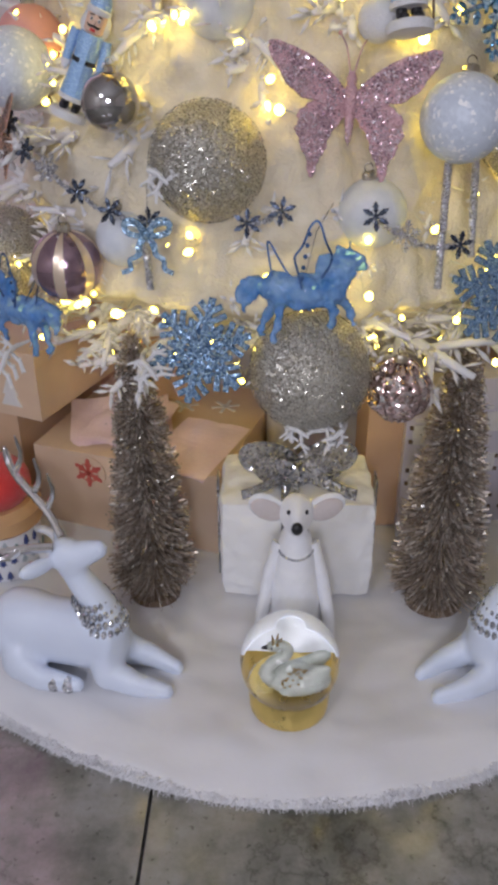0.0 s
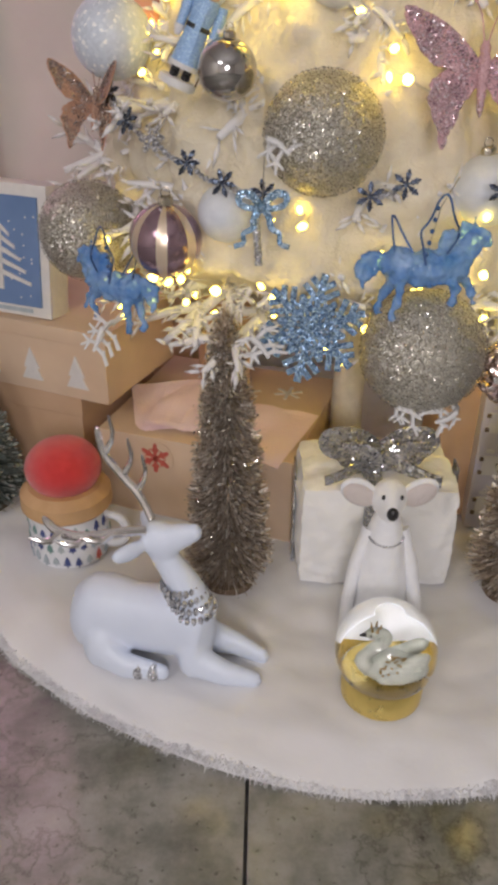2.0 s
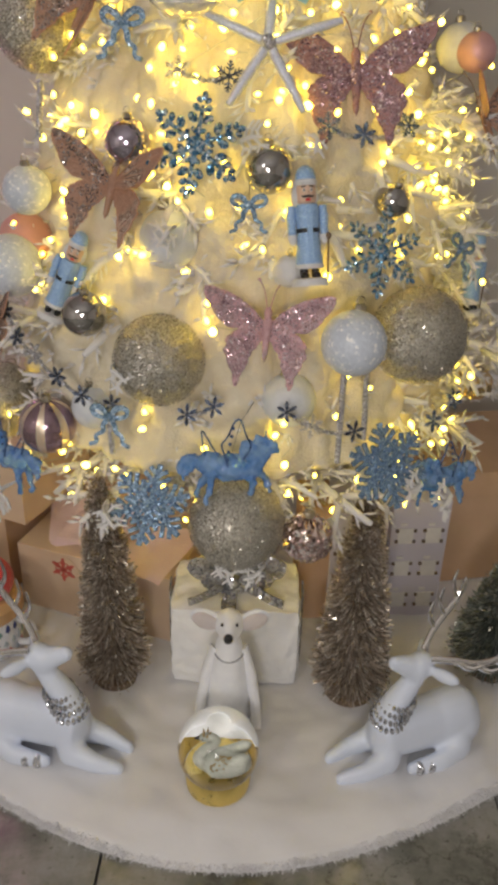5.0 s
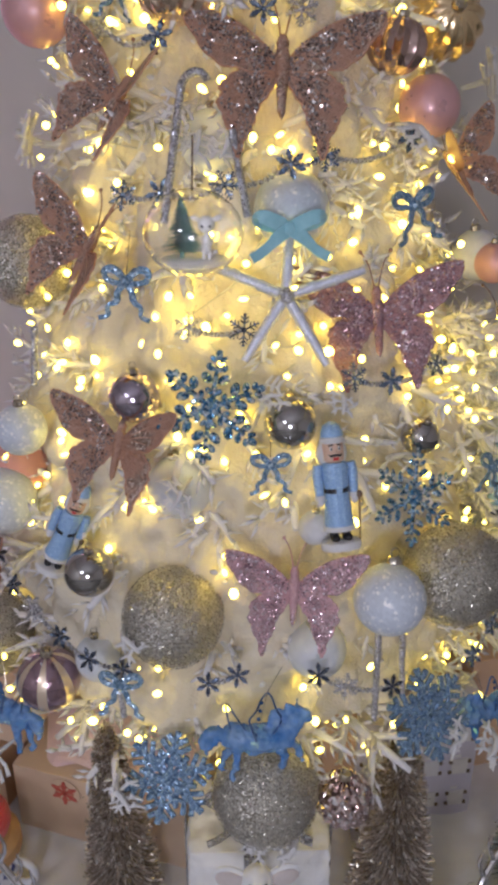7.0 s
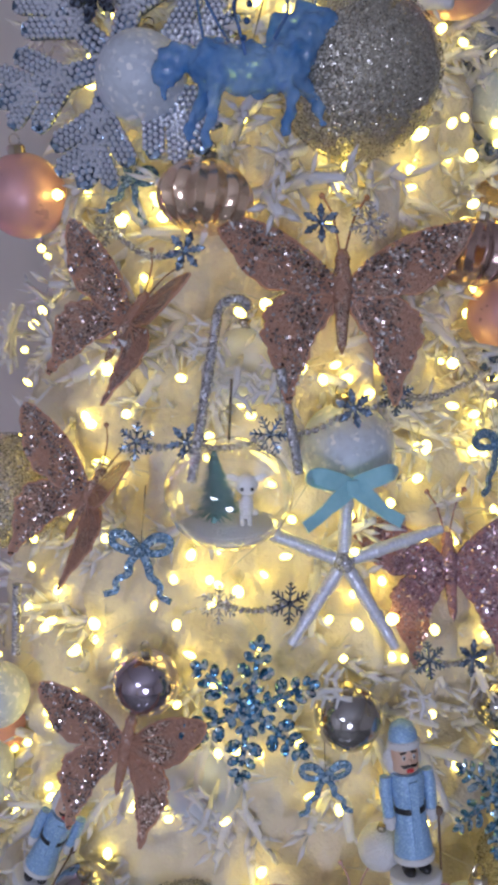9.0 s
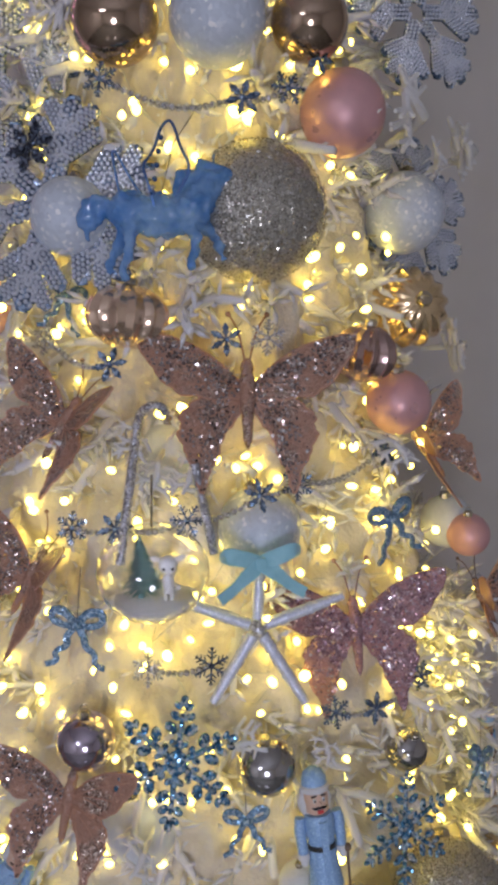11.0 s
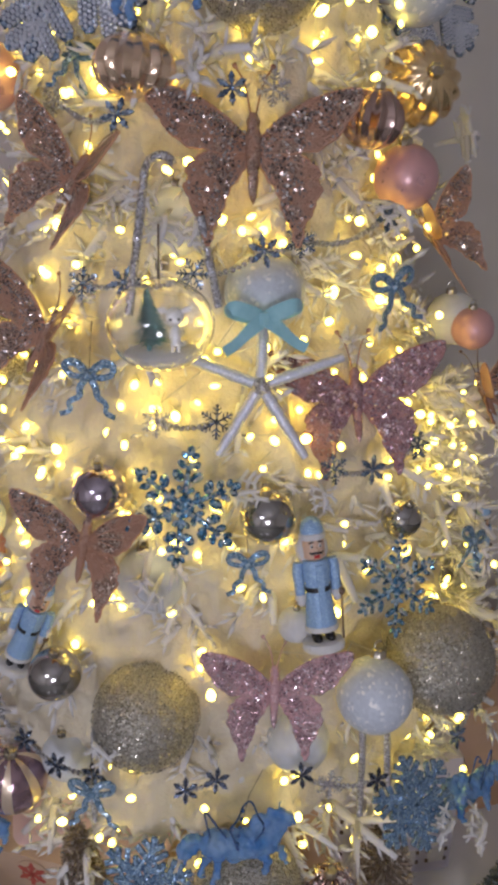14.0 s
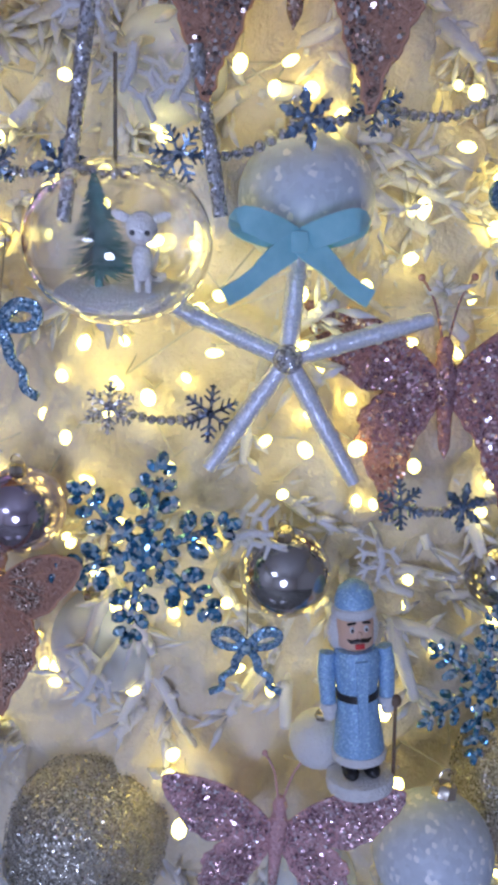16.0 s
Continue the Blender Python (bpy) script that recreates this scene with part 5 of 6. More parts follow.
def snow_globe(x, y):
    z = rest(x, y) + 0.002
    root = thing("snow_globe", pose(x, y, z), "snow globe with a crowned white swan on a gold base", "snow globe")
    r, c = 0.061, 0.072
    part("base", Shape().lathe([(0.044, 0), (0.049, 0.003), (0.05, 0.02), (0.047, 0.03), (0.046, 0.033), (0.02, 0.034)], 48).mesh("base", [M["gold"]]), root, "polished gold base")
    prof = [(max(0.0004, r * math.sin(math.pi * j / 40)), c - r * math.cos(math.pi * j / 40)) for j in range(41)]
    prof = [(a, b) for a, b in prof if b > 0.0345]
    ob = part("globe", Shape().lathe(prof, 64).mesh("globe", [M["globe_water"]]), root, "clear water-filled glass ball")
    ob.visible_shadow = False
    # added shells inside: glowing white for the bright top, gold for the base's reflection
    for name, mat, lo, hi, label in (("glare_panel", "globe_glare", None, 1.25, "added glowing white shell for the bright upper half"), ("reflection_shell", "gold", -0.62, None, "added gold shell standing in for the reflected base")):
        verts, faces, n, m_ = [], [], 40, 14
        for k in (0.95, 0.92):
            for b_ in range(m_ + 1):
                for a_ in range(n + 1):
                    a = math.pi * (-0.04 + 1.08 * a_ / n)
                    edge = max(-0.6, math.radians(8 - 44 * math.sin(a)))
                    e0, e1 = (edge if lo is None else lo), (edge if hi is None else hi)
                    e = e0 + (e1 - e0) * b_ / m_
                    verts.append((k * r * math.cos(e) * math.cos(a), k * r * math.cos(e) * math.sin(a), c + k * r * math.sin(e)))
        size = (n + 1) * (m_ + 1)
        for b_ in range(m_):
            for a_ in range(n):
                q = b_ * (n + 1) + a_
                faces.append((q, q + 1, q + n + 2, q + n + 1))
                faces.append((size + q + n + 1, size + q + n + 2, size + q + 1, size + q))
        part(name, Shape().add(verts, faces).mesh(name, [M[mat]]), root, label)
    swan = Shape()
    swan.ball((0.006, 0, 0.016), (0.034, 0.02, 0.017), 0, 20, 12)
    for s_ in (-1, 1):
        for i in range(4):
            swan.ball((0.01 + 0.005 * i, s_ * (0.017 - 0.002 * i), 0.018 + 0.005 * i), (0.026 - 0.003 * i, 0.006, 0.009), 0, 14, 8, (0, -14 - 6 * i, 0))
    swan.tube(smooth_line([(-0.018, 0, 0.014), (-0.029, 0, 0.026), (-0.02, 0, 0.04), (-0.006, 0, 0.05), (-0.007, 0, 0.061), (-0.017, 0, 0.064), (-0.023, 0, 0.06)], 2, False), [0.011] * 6 + [0.0065] * 10 + [0.0055] * 10, 10)
    swan.ball((-0.021, 0, 0.061), (0.0085, 0.0062, 0.0062), 0, 12, 8)
    swan.tube([(-0.027, 0, 0.06), (-0.035, 0, 0.058)], [0.0035, 0.001], 8, 2)
    swan.ball((-0.024, -0.0055, 0.0625), 0.0013, 2, 6, 5)
    for i in range(5):
        a = i * 1.2566
        swan.tube([(-0.019 + 0.0042 * math.cos(a), 0.0042 * math.sin(a), 0.066), (-0.019 + 0.006 * math.cos(a), 0.006 * math.sin(a), 0.074)], [0.0018, 0.0006], 5, 1)
    speck = random.Random(9)
    for i in range(70):
        a = speck.uniform(-0.7, 0.9)
        e = speck.uniform(-0.3, 1.2)
        swan.ball((0.008 + 0.034 * math.sin(a) * math.cos(e), -0.0215 * math.cos(a) * math.cos(e), 0.017 + 0.02 * math.sin(e)), (0.0016, 0.0012, 0.001), 3, 5, 3)
    part("swan_figure", swan.mesh("swan_figure", [M["swan"], M["crown"], M["black"], M["crown"]]), root, "pale swan with gold flecks and crown", pose(0.004, -0.01, 0.038) @ Matrix.Scale(1.08, 4))
    part("dish", Shape().lathe([(0.001, 0.0375), (0.04, 0.0375), (0.044, 0.041), (0.043, 0.041), (0.039, 0.0385), (0.001, 0.0385)], 40).mesh("dish", [M["gold"]]), root, "gold dish inside the globe")


snow_globe(0.092, 0.832)


def plush_mouse(x, y):
    z = rest(x, y)
    P, E, K, S = range(4)
    sh = Shape()
    sh.lathe([(0.05, 0.0), (0.056, 0.03), (0.05, 0.08), (0.038, 0.13), (0.026, 0.16), (0.016, 0.17)], 28, P)
    head = Shape().ball((0, 0.0, 0.188), (0.032, 0.029, 0.025), 0, 20, 14).tube([(0, -0.01, 0.186), (-0.001, -0.03, 0.184), (-0.002, -0.044, 0.184)], [0.026, 0.018, 0.01], 16)
    sh.add(*fused(head, 0.004, 6), P)
    sh.ball((-0.002, -0.049, 0.1875), (0.0105, 0.009, 0.008), K, 12, 8)
    for s_ in (-1, 1):
        sh.ball((s_ * 0.052, 0.004, 0.194), (0.035, 0.008, 0.018), P, 18, 10, (0, -s_ * 14, 0))
        sh.ball((s_ * 0.053, -0.002, 0.193), (0.03, 0.006, 0.014), E, 16, 8, (0, -s_ * 14, 0))
        sh.ball((s_ * 0.016, -0.0265, 0.2), 0.0032, K, 8, 6)
        sh.tube([(s_ * 0.03, 0, 0.145), (s_ * 0.05, -0.012, 0.1), (s_ * 0.062, -0.03, 0.055), (s_ * 0.066, -0.042, 0.015)], [0.013, 0.013, 0.012, 0.011], 12, P)
        sh.tube([(s_ * 0.025, -0.03, 0.02), (s_ * 0.032, -0.09, 0.012)], [0.018, 0.014], 12, P)
    for i in range(22):
        a = math.pi + math.pi * i / 21
        sh.ball((0.033 * math.cos(a), 0.034 * math.sin(a), 0.144 - 0.008 * math.sin(math.pi * i / 21)), 0.0027, S, 6, 4)
    me = sh.mesh("plush_mouse", [M["plush"], M["ear"], M["black"], M["rhinestone"]])
    thing("plush_mouse", pose(x, y, z, 0, 0, 2) @ Matrix.Diagonal((0.72, 0.72, 1.12, 1)), "white plush mouse with big ears and rhinestone necklace", "plush toy", data=me)


plush_mouse(0.1, 0.962)


TUFTS = bpy.data.textures.new("wool_tufts", "CLOUDS")
TUFTS.noise_scale, TUFTS.noise_depth = 0.03, 1


def fur_box(x, y, w, d, h):
    z = rest(x, y)
    root = thing("fur_gift_box", pose(x, y, z, 0, 0, 1), "gift box covered in white faux fur with silver bow", "gift box")
    body = part("body", Shape().box((w, d, h), (0, 0, h / 2), bevel=0.028).mesh("body", [M["wool"]]), root)
    fine = body.modifiers.new("fine", "SUBSURF")
    fine.subdivision_type, fine.levels, fine.render_levels = "SIMPLE", 5, 5
    tufts = body.modifiers.new("tufts", "DISPLACE")
    tufts.texture, tufts.strength, tufts.texture_coords = TUFTS, 0.009, "LOCAL"
    for s_ in (-1, 1):
        loop = smooth_line([(0, 0, 0), (s_ * 0.03, -0.01, 0.035), (s_ * 0.075, 0, 0.03), (s_ * 0.07, 0.01, 0.0), (s_ * 0.03, 0.01, -0.004), (0, 0, 0)], 2, False)
        part("bow_loop", band(loop, 0.034, "rhinestone"), root, "silver sequin ribbon", pose(0.0, -0.01, h + 0.018))
        inner = [(0.72 * x, y - 0.014, 0.9 * z) for x, y, z in loop]
        part("bow_loop", band(inner, 0.026, "rhinestone"), root, "silver sequin ribbon", pose(0.0, -0.02, h + 0.014))
        tail = smooth_line([(0, 0, 0), (s_ * 0.03, -0.03, 0.004), (s_ * 0.06, -0.05, -0.002), (s_ * 0.08, -0.058, -0.004)], 2, False)
        part("bow_tail", band(tail, 0.022, "rhinestone"), root, "silver sequin ribbon", pose(0.0, -0.01, h + 0.014))
        part("side_ribbon", Shape().box((0.003, 0.03, h), (s_ * (w / 2 + 0.004), 0, h / 2), bevel=0.001).mesh("side_ribbon", [M["rhinestone"]]), root, "silver sequin ribbon")
    part("knot", Shape().ball((0, 0, 0), (0.016, 0.013, 0.012), 0, 14, 8).mesh("knot", [M["rhinestone"]]), root, "silver sequin knot", pose(0.0, -0.014, h + 0.02))
    part("front_ribbon", Shape().box((0.026, 0.003, h), (-0.012, -d / 2 - 0.006, h / 2), bevel=0.001).mesh("front_ribbon", [M["rhinestone"]]), root, "silver sequin ribbon")
    part("top_ribbon", Shape().box((0.026, d * 0.5, 0.003), (-0.012, -d / 4, h + 0.004), bevel=0.001).mesh("top_ribbon", [M["rhinestone"]]), root, "silver sequin ribbon")


fur_box(0.105, 1.115, 0.225, 0.15, 0.17)


def brush_tree(x, y, height, radius, mat, label, bend=(0, 0), tiers=5, count=15000, seed=0, group="bottle brush trees"):
    z = rest(x, y)
    root = thing("bottle_brush_tree", pose(x, y, z), label, "tabletop tree", group)
    part("base", Shape().lathe([(radius * 0.62, 0), (radius * 0.64, 0.004), (radius * 0.62, 0.012), (radius * 0.3, 0.016)], 28).mesh("base", [M["wood_base"]]), root, "round brown wooden base")
    rnd = np.random.RandomState(seed)
    u = rnd.rand(count) ** 0.85
    a = rnd.rand(count) * 2 * math.pi
    prof = (1 - u) ** 0.55 * (0.78 + 0.22 * np.abs(np.sin(u * tiers * math.pi))) * (0.86 + 0.3 * rnd.rand(count)) + 0.04
    prof *= np.where(u < 0.08, 0.75 + 3 * u, 1.0)
    cx, cy = bend[0] * u * u, bend[1] * u * u
    b = np.stack([cx, cy, 0.02 + u * (height - 0.02)], 1)
    r = prof * radius
    tip = b + np.stack([r * np.cos(a), r * np.sin(a), 0.12 * r - 0.1 * radius * (1 - u) + 0.01 * rnd.normal(size=count)], 1)
    w = np.stack([-np.sin(a), np.cos(a), rnd.normal(size=count)], 1) * 0.0006
    mid = b + (tip - b) * 0.1
    verts = np.stack([mid - w, mid + w, tip + w, tip - w], 1).reshape(-1, 3)
    me = bpy.data.meshes.new("bristles")
    me.from_pydata(verts.tolist(), [], [(4 * i, 4 * i + 1, 4 * i + 2, 4 * i + 3) for i in range(count)])
    me.materials.append(M[mat])
    tagged(part("bristles", me, root), kind="stuff")
    m = count // 4
    c = tip[:m] + 0.002 * rnd.normal(size=(m, 3))
    u = rnd.normal(size=(m, 3)) * 0.0011
    v = rnd.normal(size=(m, 3)) * 0.0011
    me = bpy.data.meshes.new("glitter_crust")
    me.from_pydata(np.stack([c - u, c + v, c + u, c - v], 1).reshape(-1, 3).tolist(), [], [(4 * i, 4 * i + 1, 4 * i + 2, 4 * i + 3) for i in range(m)])
    me.materials.append(M["champagne_flake"])
    tagged(part("glitter_crust", me, root), kind="stuff")
    core = Shape().tube([(bend[0] * t * t, bend[1] * t * t, 0.01 + t * (height - 0.012)) for t in (0, 0.25, 0.5, 0.75, 1)], [radius * 0.16, radius * 0.15, radius * 0.12, radius * 0.08, 0.002], 10)
    part("core", core.mesh("core", [M["wood_base"]]), root)


brush_tree(-0.106, 1.052, 0.415, 0.06, "brush", "champagne glitter bottle brush tree on a wooden base", (-0.004, -0.02), seed=1)
brush_tree(0.308, 1.04, 0.4, 0.066, "brush", "champagne glitter bottle brush tree on a wooden base", (0.004, 0.01), seed=2)
brush_tree(0.575, 1.12, 0.22, 0.075, "brush_green", "frosted green bottle brush tree on the skirt", seed=3)
brush_tree(-0.53, 1.24, 0.26, 0.075, "brush_green", "frosted green bottle brush tree on the skirt", seed=4)


def deer(x, y, turn, flip, label):
    """A lying deer, head up, with silver collar, bracelet and antlers, in one mesh."""
    z = rest(x, y)
    P, R, A = range(3)
    f = flip
    sh, body = Shape(), Shape()
    body.tube(smooth_line([(-f * 0.125, 0.0, 0.05), (-f * 0.09, 0, 0.062), (-f * 0.02, 0, 0.06), (f * 0.05, 0, 0.062), (f * 0.09, 0, 0.064), (f * 0.115, 0, 0.058)], 2, False),
            [0.02] + [0.042] * 3 + [0.05] * 4 + [0.046] * 6 + [0.045] * 5 + [0.042] * 2 + [0.03], 18, P)
    body.ball((-f * 0.095, 0, 0.052), (0.052, 0.055, 0.048), P, 18, 12)
    body.ball((f * 0.09, 0, 0.06), (0.042, 0.043, 0.05), P, 18, 12)
    neck = smooth_line([(f * 0.098, 0, 0.07), (f * 0.088, 0, 0.105), (f * 0.055, 0, 0.14), (f * 0.03, 0, 0.168)], 2, False)
    body.tube(neck, [0.038, 0.033, 0.028, 0.023, 0.02, 0.019], 16, P)
    body.ball((f * 0.034, 0, 0.178), (0.036, 0.025, 0.024), P, 18, 12, (0, f * 8, 0))
    body.tube([(f * 0.045, 0, 0.178), (f * 0.078, 0, 0.19), (f * 0.096, 0, 0.196)], [0.021, 0.016, 0.012], 14, P)
    body.ball((f * 0.097, 0, 0.196), (0.013, 0.0125, 0.012), P, 12, 8)
    for sy in (-1, 1):
        body.ball((-f * 0.005, sy * 0.04, 0.178), (0.034, 0.013, 0.011), P, 14, 8, (0, 0, -f * sy * 50))
        body.tube([(f * 0.1, sy * 0.03, 0.03), (f * 0.16, sy * 0.034, 0.02), (f * 0.215, sy * 0.026, 0.013)], [0.024, 0.017, 0.011], 12, P)
        body.ball((f * 0.215, sy * 0.026, 0.013), 0.011, P, 10, 8)
        body.ball((f * 0.05, sy * 0.05, 0.014), 0.011, P, 10, 8)
        body.ball((-f * 0.07, sy * 0.045, 0.032), (0.034, 0.026, 0.03), P, 14, 10)
        body.ball((f * 0.098, sy * 0.029, 0.034), (0.028, 0.025, 0.032), P, 14, 10)
        body.tube([(-f * 0.07, sy * 0.045, 0.03), (-f * 0.02, sy * 0.058, 0.02), (f * 0.05, sy * 0.05, 0.014)], [0.026, 0.018, 0.011], 12, P)
        sh.ball((f * 0.006, sy * 0.056, 0.017), (0.016, 0.016, 0.014), R, 10, 6)
        sh.ball((f * 0.032, sy * 0.054, 0.015), (0.014, 0.014, 0.013), R, 10, 6)
        if sy > 0:
            way = [(0.015, 0.014, 0.196), (-0.01, 0.026, 0.222), (-0.05, 0.04, 0.238), (-0.085, 0.045, 0.262), (-0.088, 0.04, 0.295)]
            tine = [Vector((f * 0.016, 0.006, 0.022)), Vector((f * 0.012, 0.0, 0.05))]
        else:
            way = [(0.015, -0.014, 0.196), (-0.025, -0.035, 0.2), (-0.075, -0.055, 0.196), (-0.12, -0.06, 0.2), (-0.15, -0.05, 0.212)]
            tine = [Vector((-f * 0.014, -0.022, -0.004)), Vector((-f * 0.042, -0.03, 0.004))]
        beam = smooth_line([(f * x, y, z) for x, y, z in way], 2, False)
        sh.tube(beam, [0.0062] * (len(beam) - 3) + [0.005, 0.0036, 0.002], 8, A)
        for k in (0.32, 0.52, 0.72):
            b = Vector(beam[int(k * (len(beam) - 1))])
            sh.tube(smooth_line([b, b + tine[0], b + tine[1]], 1, False), [0.0055, 0.0055, 0.0046, 0.0036, 0.0028, 0.0016], 7, A)
    for j in range(4):
        for i in range(20):
            a = 2 * math.pi * i / 20
            c = Vector((f * (0.092 - 0.008 * j), 0, 0.09 + 0.0105 * j))
            sh.ball(c + Vector((f * 0.0, 0, 0)) + Vector((0.037 * math.cos(a), 0.035 * math.sin(a), 0)) * (1 - 0.045 * j), 0.0056, R, 6, 4)
    skin = Shape().add(*fused(body, 0.0045, 7), P)
    skin.add(sh.v, sh.f)
    skin.mi[-len(sh.mi):] = sh.mi
    me = skin.mesh("deer_figurine", [M["porcelain"], M["rhinestone"], M["antler"]])
    thing("deer_figurine", pose(x, y, z - 0.004, 0, 0, turn) @ Matrix.Diagonal((0.7, 0.8, 1.07, 1)), label, "deer figurine", "porcelain deer", data=me)


deer(-0.204, 0.897, -13, 1, "lying white porcelain deer with rhinestone collar and silver antlers")
deer(0.413, 0.922, 22, -1, "lying white porcelain deer with rhinestone collar and silver antlers")


def mug(x, y):
    z = rest(x, y)
    root = thing("gift_mug", pose(x, y, z, 0, 0, -10), "white mug printed with small trees, red pompom lid", "mug")
    part("cup", Shape().lathe([(0.052, 0), (0.058, 0.004), (0.06, 0.04), (0.06, 0.085), (0.057, 0.085)], 40).mesh("cup", [M["mug_wrap"]]), root)
    part("lid", Shape().lathe([(0.064, 0.085), (0.068, 0.09), (0.067, 0.11), (0.055, 0.122), (0.01, 0.126)], 40).mesh("lid", [M["cork"]]), root, "tan rounded lid")
    part("pompom", Shape().ball((0, 0, 0.148), (0.056, 0.056, 0.044), 0, 28, 18).mesh("pompom", [M["red"]]), root, "red felt pompom")
    handle = [(0.056, 0, 0.075), (0.085, 0, 0.07), (0.094, 0, 0.045), (0.082, 0, 0.022), (0.055, 0, 0.02)]
    part("handle", Shape().tube(smooth_line(handle, 2, False), 0.007, 10).mesh("handle", [M["mug_wrap"]]), root)
    rnd = random.Random(4)
    for row in range(3):
        for i in range(13):
            a = -math.pi / 2 + (i - 6) * 0.28 + 0.16 * (row % 2)
            m = pose(0, 0, 0.01 + 0.025 * row + rnd.uniform(-0.003, 0.003), 0, 0, math.degrees(a) + 90) @ pose(0, -0.0606, 0) @ Matrix.Diagonal((1.15, 1, rnd.uniform(1.0, 1.5), 1))
            h = 0.013
            sh = Shape().plate([(-0.001, -0.001), (-0.001, 0.002), (-0.005, 0.002), (-0.0025, 0.006), (-0.004, 0.006), (0, h), (0.004, 0.006), (0.0025, 0.006), (0.005, 0.002), (0.001, 0.002), (0.001, -0.001)], 0.0012)
            part("tree_print", sh.mesh("tree_print", [M[("navy", "green", "green", "grey_print", "grey_print", "navy", "navy", "grey_print", "red_print")[rnd.randrange(9)]]], False), root, "", m)


mug(-0.352, 1.12)


def card_box(x, y, z, w, d, h, turn, mat, label, lid=True, tilt=0.0):
    root = thing("gift_box", pose(x, y, z, tilt, 0, turn), label, "gift box", "gift boxes under the tree")
    part("body", Shape().box((w, d, h), (0, 0, h / 2), bevel=0.003).mesh("body", [M[mat]]), root)
    if lid:
        part("lid", Shape().box((w + 0.008, d + 0.008, h * 0.22), (0, 0, h * 0.9 + 0.003), bevel=0.003).mesh("lid", [M[mat]]), root)
    return root


def flake_tag(root, m):
    tag = part("tag", Shape().lathe([(0.03, 0), (0.03, 0.001)], 28).mesh("tag", [M["kraft_light"]], False), root, "round tag with a red snowflake", m)
    ray = Shape().plate([(-0.002, 0.0), (-0.003, 0.01), (-0.008, 0.016), (-0.004, 0.016), (-0.003, 0.024), (0, 0.027), (0.003, 0.024), (0.004, 0.016), (0.008, 0.016), (0.003, 0.01), (0.002, 0.0)], 0.0012).mesh("ray", [M["red_print"]], False)
    for i in range(6):
        part("ray", ray, tag, "red printed ray", pose(0, 0, 0.0017) @ pose(0, 0, 0, 90) @ pose(0, 0, 0, 0, i * 60, 0))


def crumpled(root, w, d, seed, m):
    verts, faces, n = [], [], 14
    for j in range(n + 1):
        for i in range(n + 1):
            u, v = i / n - 0.5, j / n - 0.5
            q = Vector((u * 4 + seed, v * 4, seed))
            verts.append((u * w, v * d, 0.011 + 0.012 * abs(noise.noise(q * 0.5)) + 0.006 * max(0, u + v) - 0.03 * max(0, -v - 0.42)))
    faces = [(j * (n + 1) + i, j * (n + 1) + i + 1, (j + 1) * (n + 1) + i + 1, (j + 1) * (n + 1) + i) for j in range(n) for i in range(n)]
    k = len(verts)
    verts += [(x, y, z - 0.002) for x, y, z in verts]
    faces += [tuple(k + i for i in reversed(f)) for f in faces]
    part("tissue", Shape().add(verts, faces).mesh("tissue", [M["tissue"]], False), root, "creased pink tissue paper", m)


b = card_box(-0.122, 1.34, rest(0, 1.3), 0.325, 0.31, 0.146, -17.3, "kraft_light", "open kraft gift box with pink tissue and tag", False)
crumpled(b, 0.17, 0.15, 1.0, pose(-0.06, -0.04, 0.138, 4, 0, 28))
crumpled(b, 0.13, 0.13, 3.0, pose(-0.03, -0.065, 0.15, 4, 0, 4))
crumpled(b, 0.12, 0.16, 2.0, pose(0.095, -0.085, 0.138, 2, 0, -8))
flake_tag(b, pose(-0.062, -0.157, 0.112, 90, 0, 0))
for x, y in ((0.02, 0.05), (-0.08, 0.1), (0.09, 0.07)):
    sh = Shape()
    for i in range(3):
        sh.box((0.006, 0.05, 0.001), (0, 0, 0), 0, pose(0, 0, 0, 0, 0, i * 60))
    part("flake_print", sh.mesh("flake_print", [M["print_white"]], False), b, "", pose(x, y, 0.1466))
card_box(-0.5, 1.47, rest(0, 1.3), 0.4, 0.26, 0.18, -20, "kraft", "large kraft gift box under another box")
b = card_box(-0.428, 1.41, rest(0, 1.3) + 0.186, 0.36, 0.22, 0.115, -22, "kraft_light", "kraft gift box printed with white trees")
for i in range(4):
    part("tree_print", Shape().plate([(-0.02, 0), (-0.01, 0.02), (-0.015, 0.02), (0, 0.055), (0.015, 0.02), (0.01, 0.02), (0.02, 0)], 0.002).mesh("tree_print", [M["print_white"]], False), b, "", pose(-0.13 + 0.085 * i, -0.111, 0.02))
card_box(-0.13, 1.43, rest(0, 1.3) + 0.147, 0.08, 0.07, 0.15, 14, "kraft", "small tall kraft gift box on another box", False)
card_box(-0.3, 1.74, rest(0, 1.3), 0.2, 0.14, 0.34, -6, "kraft", "tall kraft gift box behind the others", False)


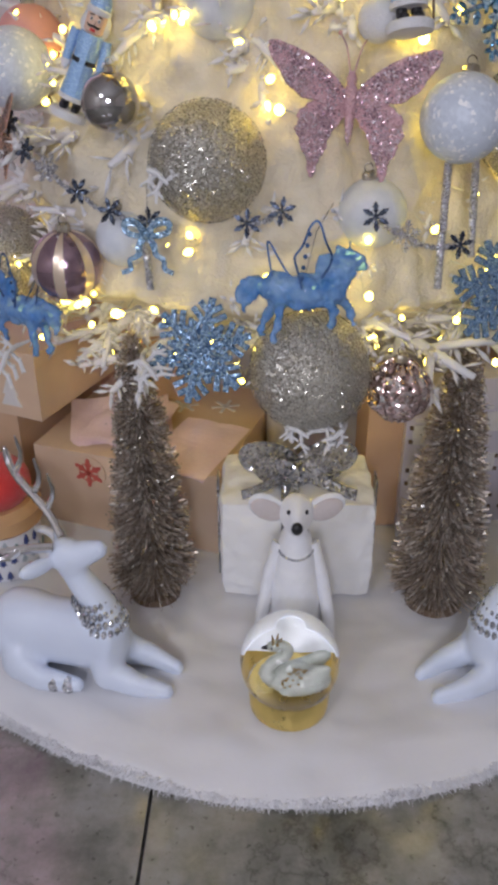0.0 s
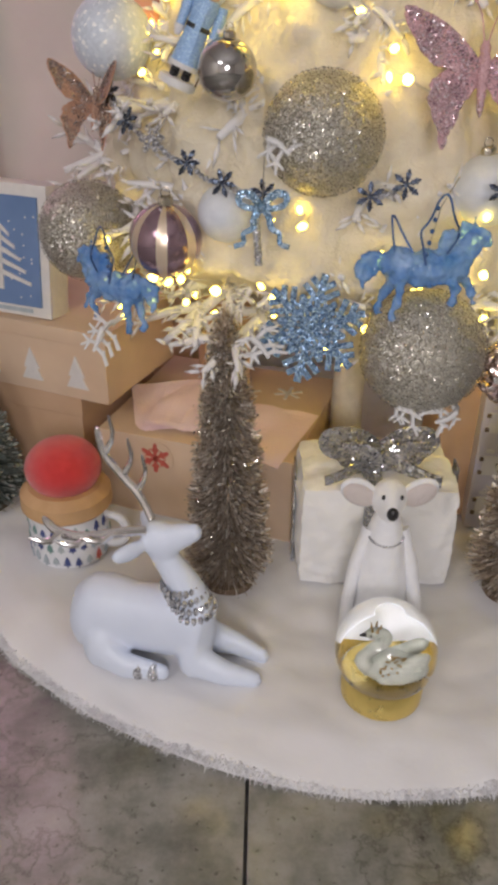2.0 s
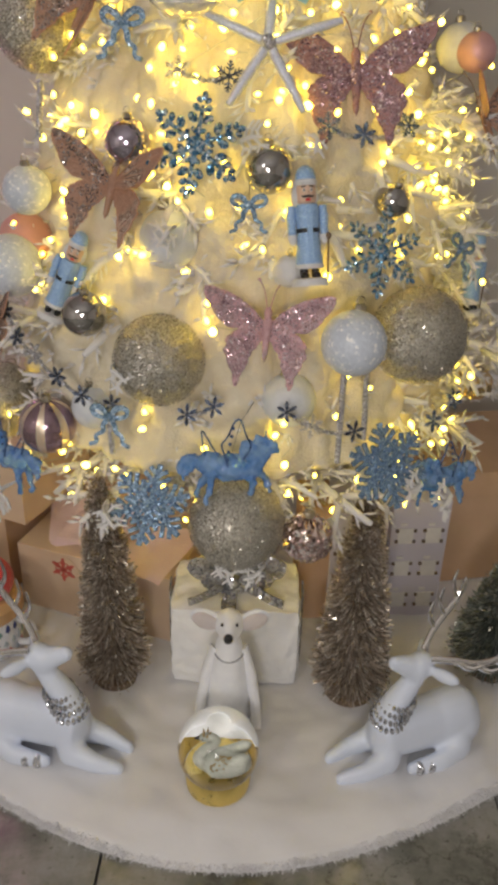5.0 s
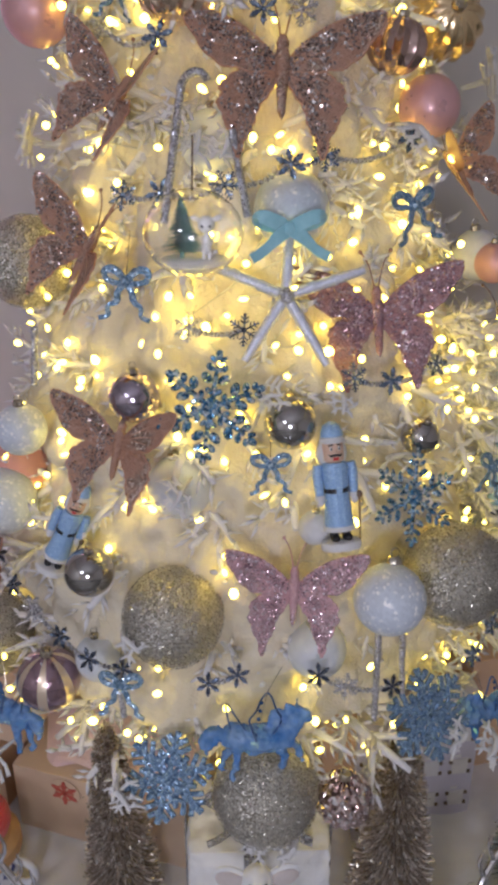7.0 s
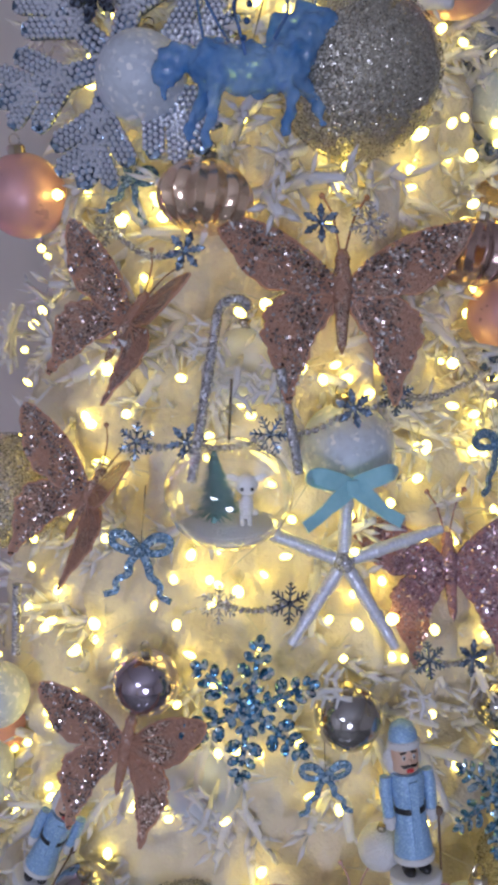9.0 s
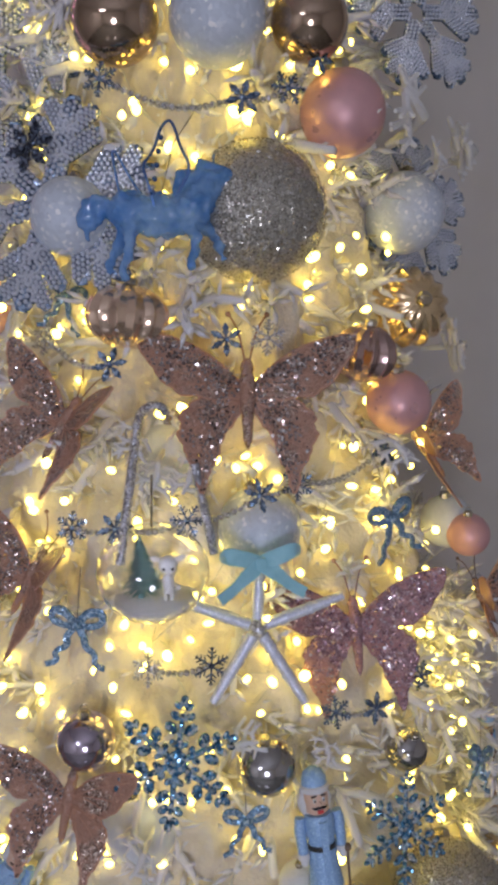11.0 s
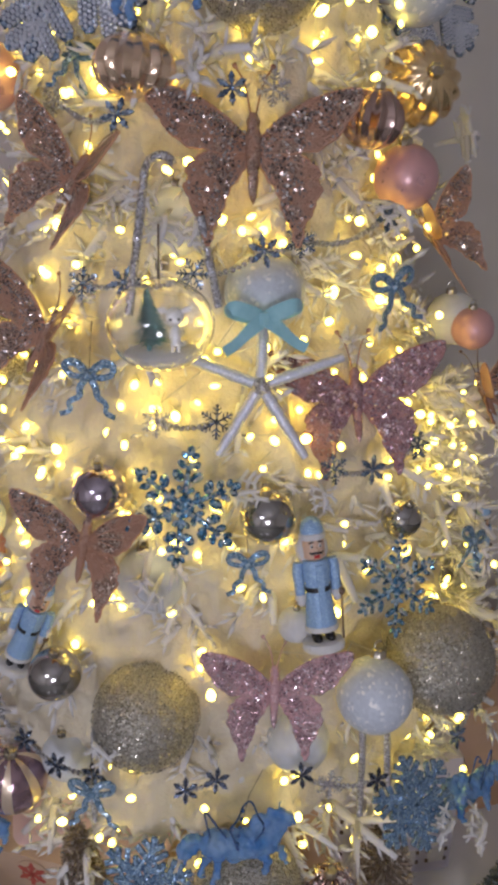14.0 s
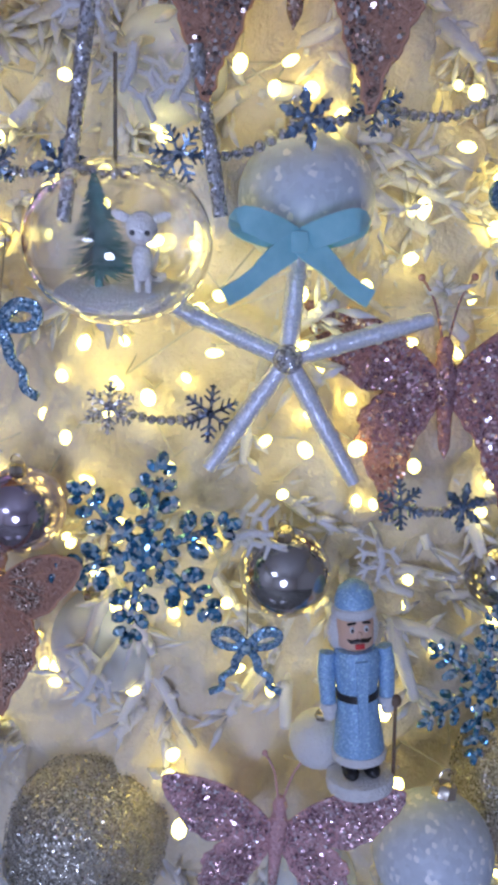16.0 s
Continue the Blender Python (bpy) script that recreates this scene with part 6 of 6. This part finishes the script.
def picture_box(x, y, z):
    root = thing("picture_box", pose(x, y, z, -6, 0, -20), "white box with a blue snowy tree picture", "gift box")
    part("body", Shape().box((0.17, 0.05, 0.2), (0, 0, 0.1), bevel=0.003).mesh("body", [M["print_white"]]), root)
    part("picture", Shape().box((0.14, 0.004, 0.165), (0, -0.0265, 0.1)).mesh("picture", [M["blue_card"]]), root, "dark blue printed panel")
    sh = Shape().plate([(-0.004, 0.03), (-0.004, 0.13), (0.004, 0.13), (0.004, 0.03)], 0.003)
    for i in range(5):
        w = 0.055 - 0.009 * i
        z0 = 0.04 + 0.018 * i
        for sx in (-1, 1):
            sh.plate([(0, z0 + 0.014), (sx * w, z0), (sx * w, z0 + 0.005), (0, z0 + 0.022)][::sx], 0.003)
    part("tree_print", sh.mesh("tree_print", [M["print_white"]], False), root, "", pose(0.0, -0.0295, 0.01))
    part("caption_bar", Shape().box((0.08, 0.002, 0.006), (0.012, -0.0255, 0.0095)).mesh("caption_bar", [M["grey_print"]]), root, "small line of grey print")
    dots = Shape()
    rnd = random.Random(1)
    for i in range(30):
        dots.ball((rnd.uniform(-0.065, 0.065), 0, rnd.uniform(0.03, 0.175)), (0.0016, 0.0012, 0.0016), 0, 6, 4)
    part("dots", dots.mesh("dots", [M["print_white"]]), root, "", pose(0, -0.029, 0))


picture_box(-0.462, 1.34, rest(0, 1.3) + 0.306)


def gift_bag(x, y, w, d, h, turn):
    z = rest(x, y)
    root = thing("gift_bag", pose(x, y, z, 0, 0, turn), "lilac gift bag printed with white reindeer", "gift bag", "lilac gift bags")
    part("bag", Shape().box((w, d, h), (0, 0, h / 2), bevel=0.003).mesh("bag", [M["lilac"]]), root)
    sh = Shape().box((0.03, 0.002, 0.034), (0, 0, 0)).box((0.012, 0.002, 0.006), (-0.006, -0.001, 0.026))
    for sx in (-1, 1):
        sh.box((0.006, 0.003, 0.006), (sx * 0.017, -0.001, 0.012), 1).box((0.006, 0.003, 0.006), (sx * 0.017, -0.001, -0.012), 1)
    me = sh.mesh("reindeer_print", [M["print_white"], M["wood_base"]], False)
    for i in range(2):
        for j in range(3):
            part("reindeer_print", me, root, "", pose(-w * 0.24 + i * w * 0.48, -d / 2 - 0.001, h * 0.16 + j * h * 0.28))


gift_bag(0.325, 1.23, 0.1, 0.07, 0.27, -4)
gift_bag(0.44, 1.29, 0.11, 0.07, 0.27, 6)
card_box(0.63, 1.52, rest(0, 1.3), 0.3, 0.26, 0.26, 12, "kraft", "tall kraft gift box behind the lilac bags")
card_box(0.245, 1.28, rest(0, 1.3), 0.06, 0.1, 0.26, 4, "kraft", "narrow kraft gift box beside the fur box", False)

# ---- floor tiles ----
TILE = 0.6
tile = Shape().box((TILE - 0.004, TILE - 0.004, 0.012), (0, 0, -0.006), bevel=0.0012).mesh("tile", [M["tile"]], False)
for i in range(-4, 5):
    for j in range(-6, 4):
        x, y = -0.07 + TILE / 2 + TILE * i, 0.42 + TILE / 2 + TILE * j
        if abs(x) < 2.5 and -3.5 < y < 1.8:
            part("tile", tile, floor, "", pose(x, y, 0))
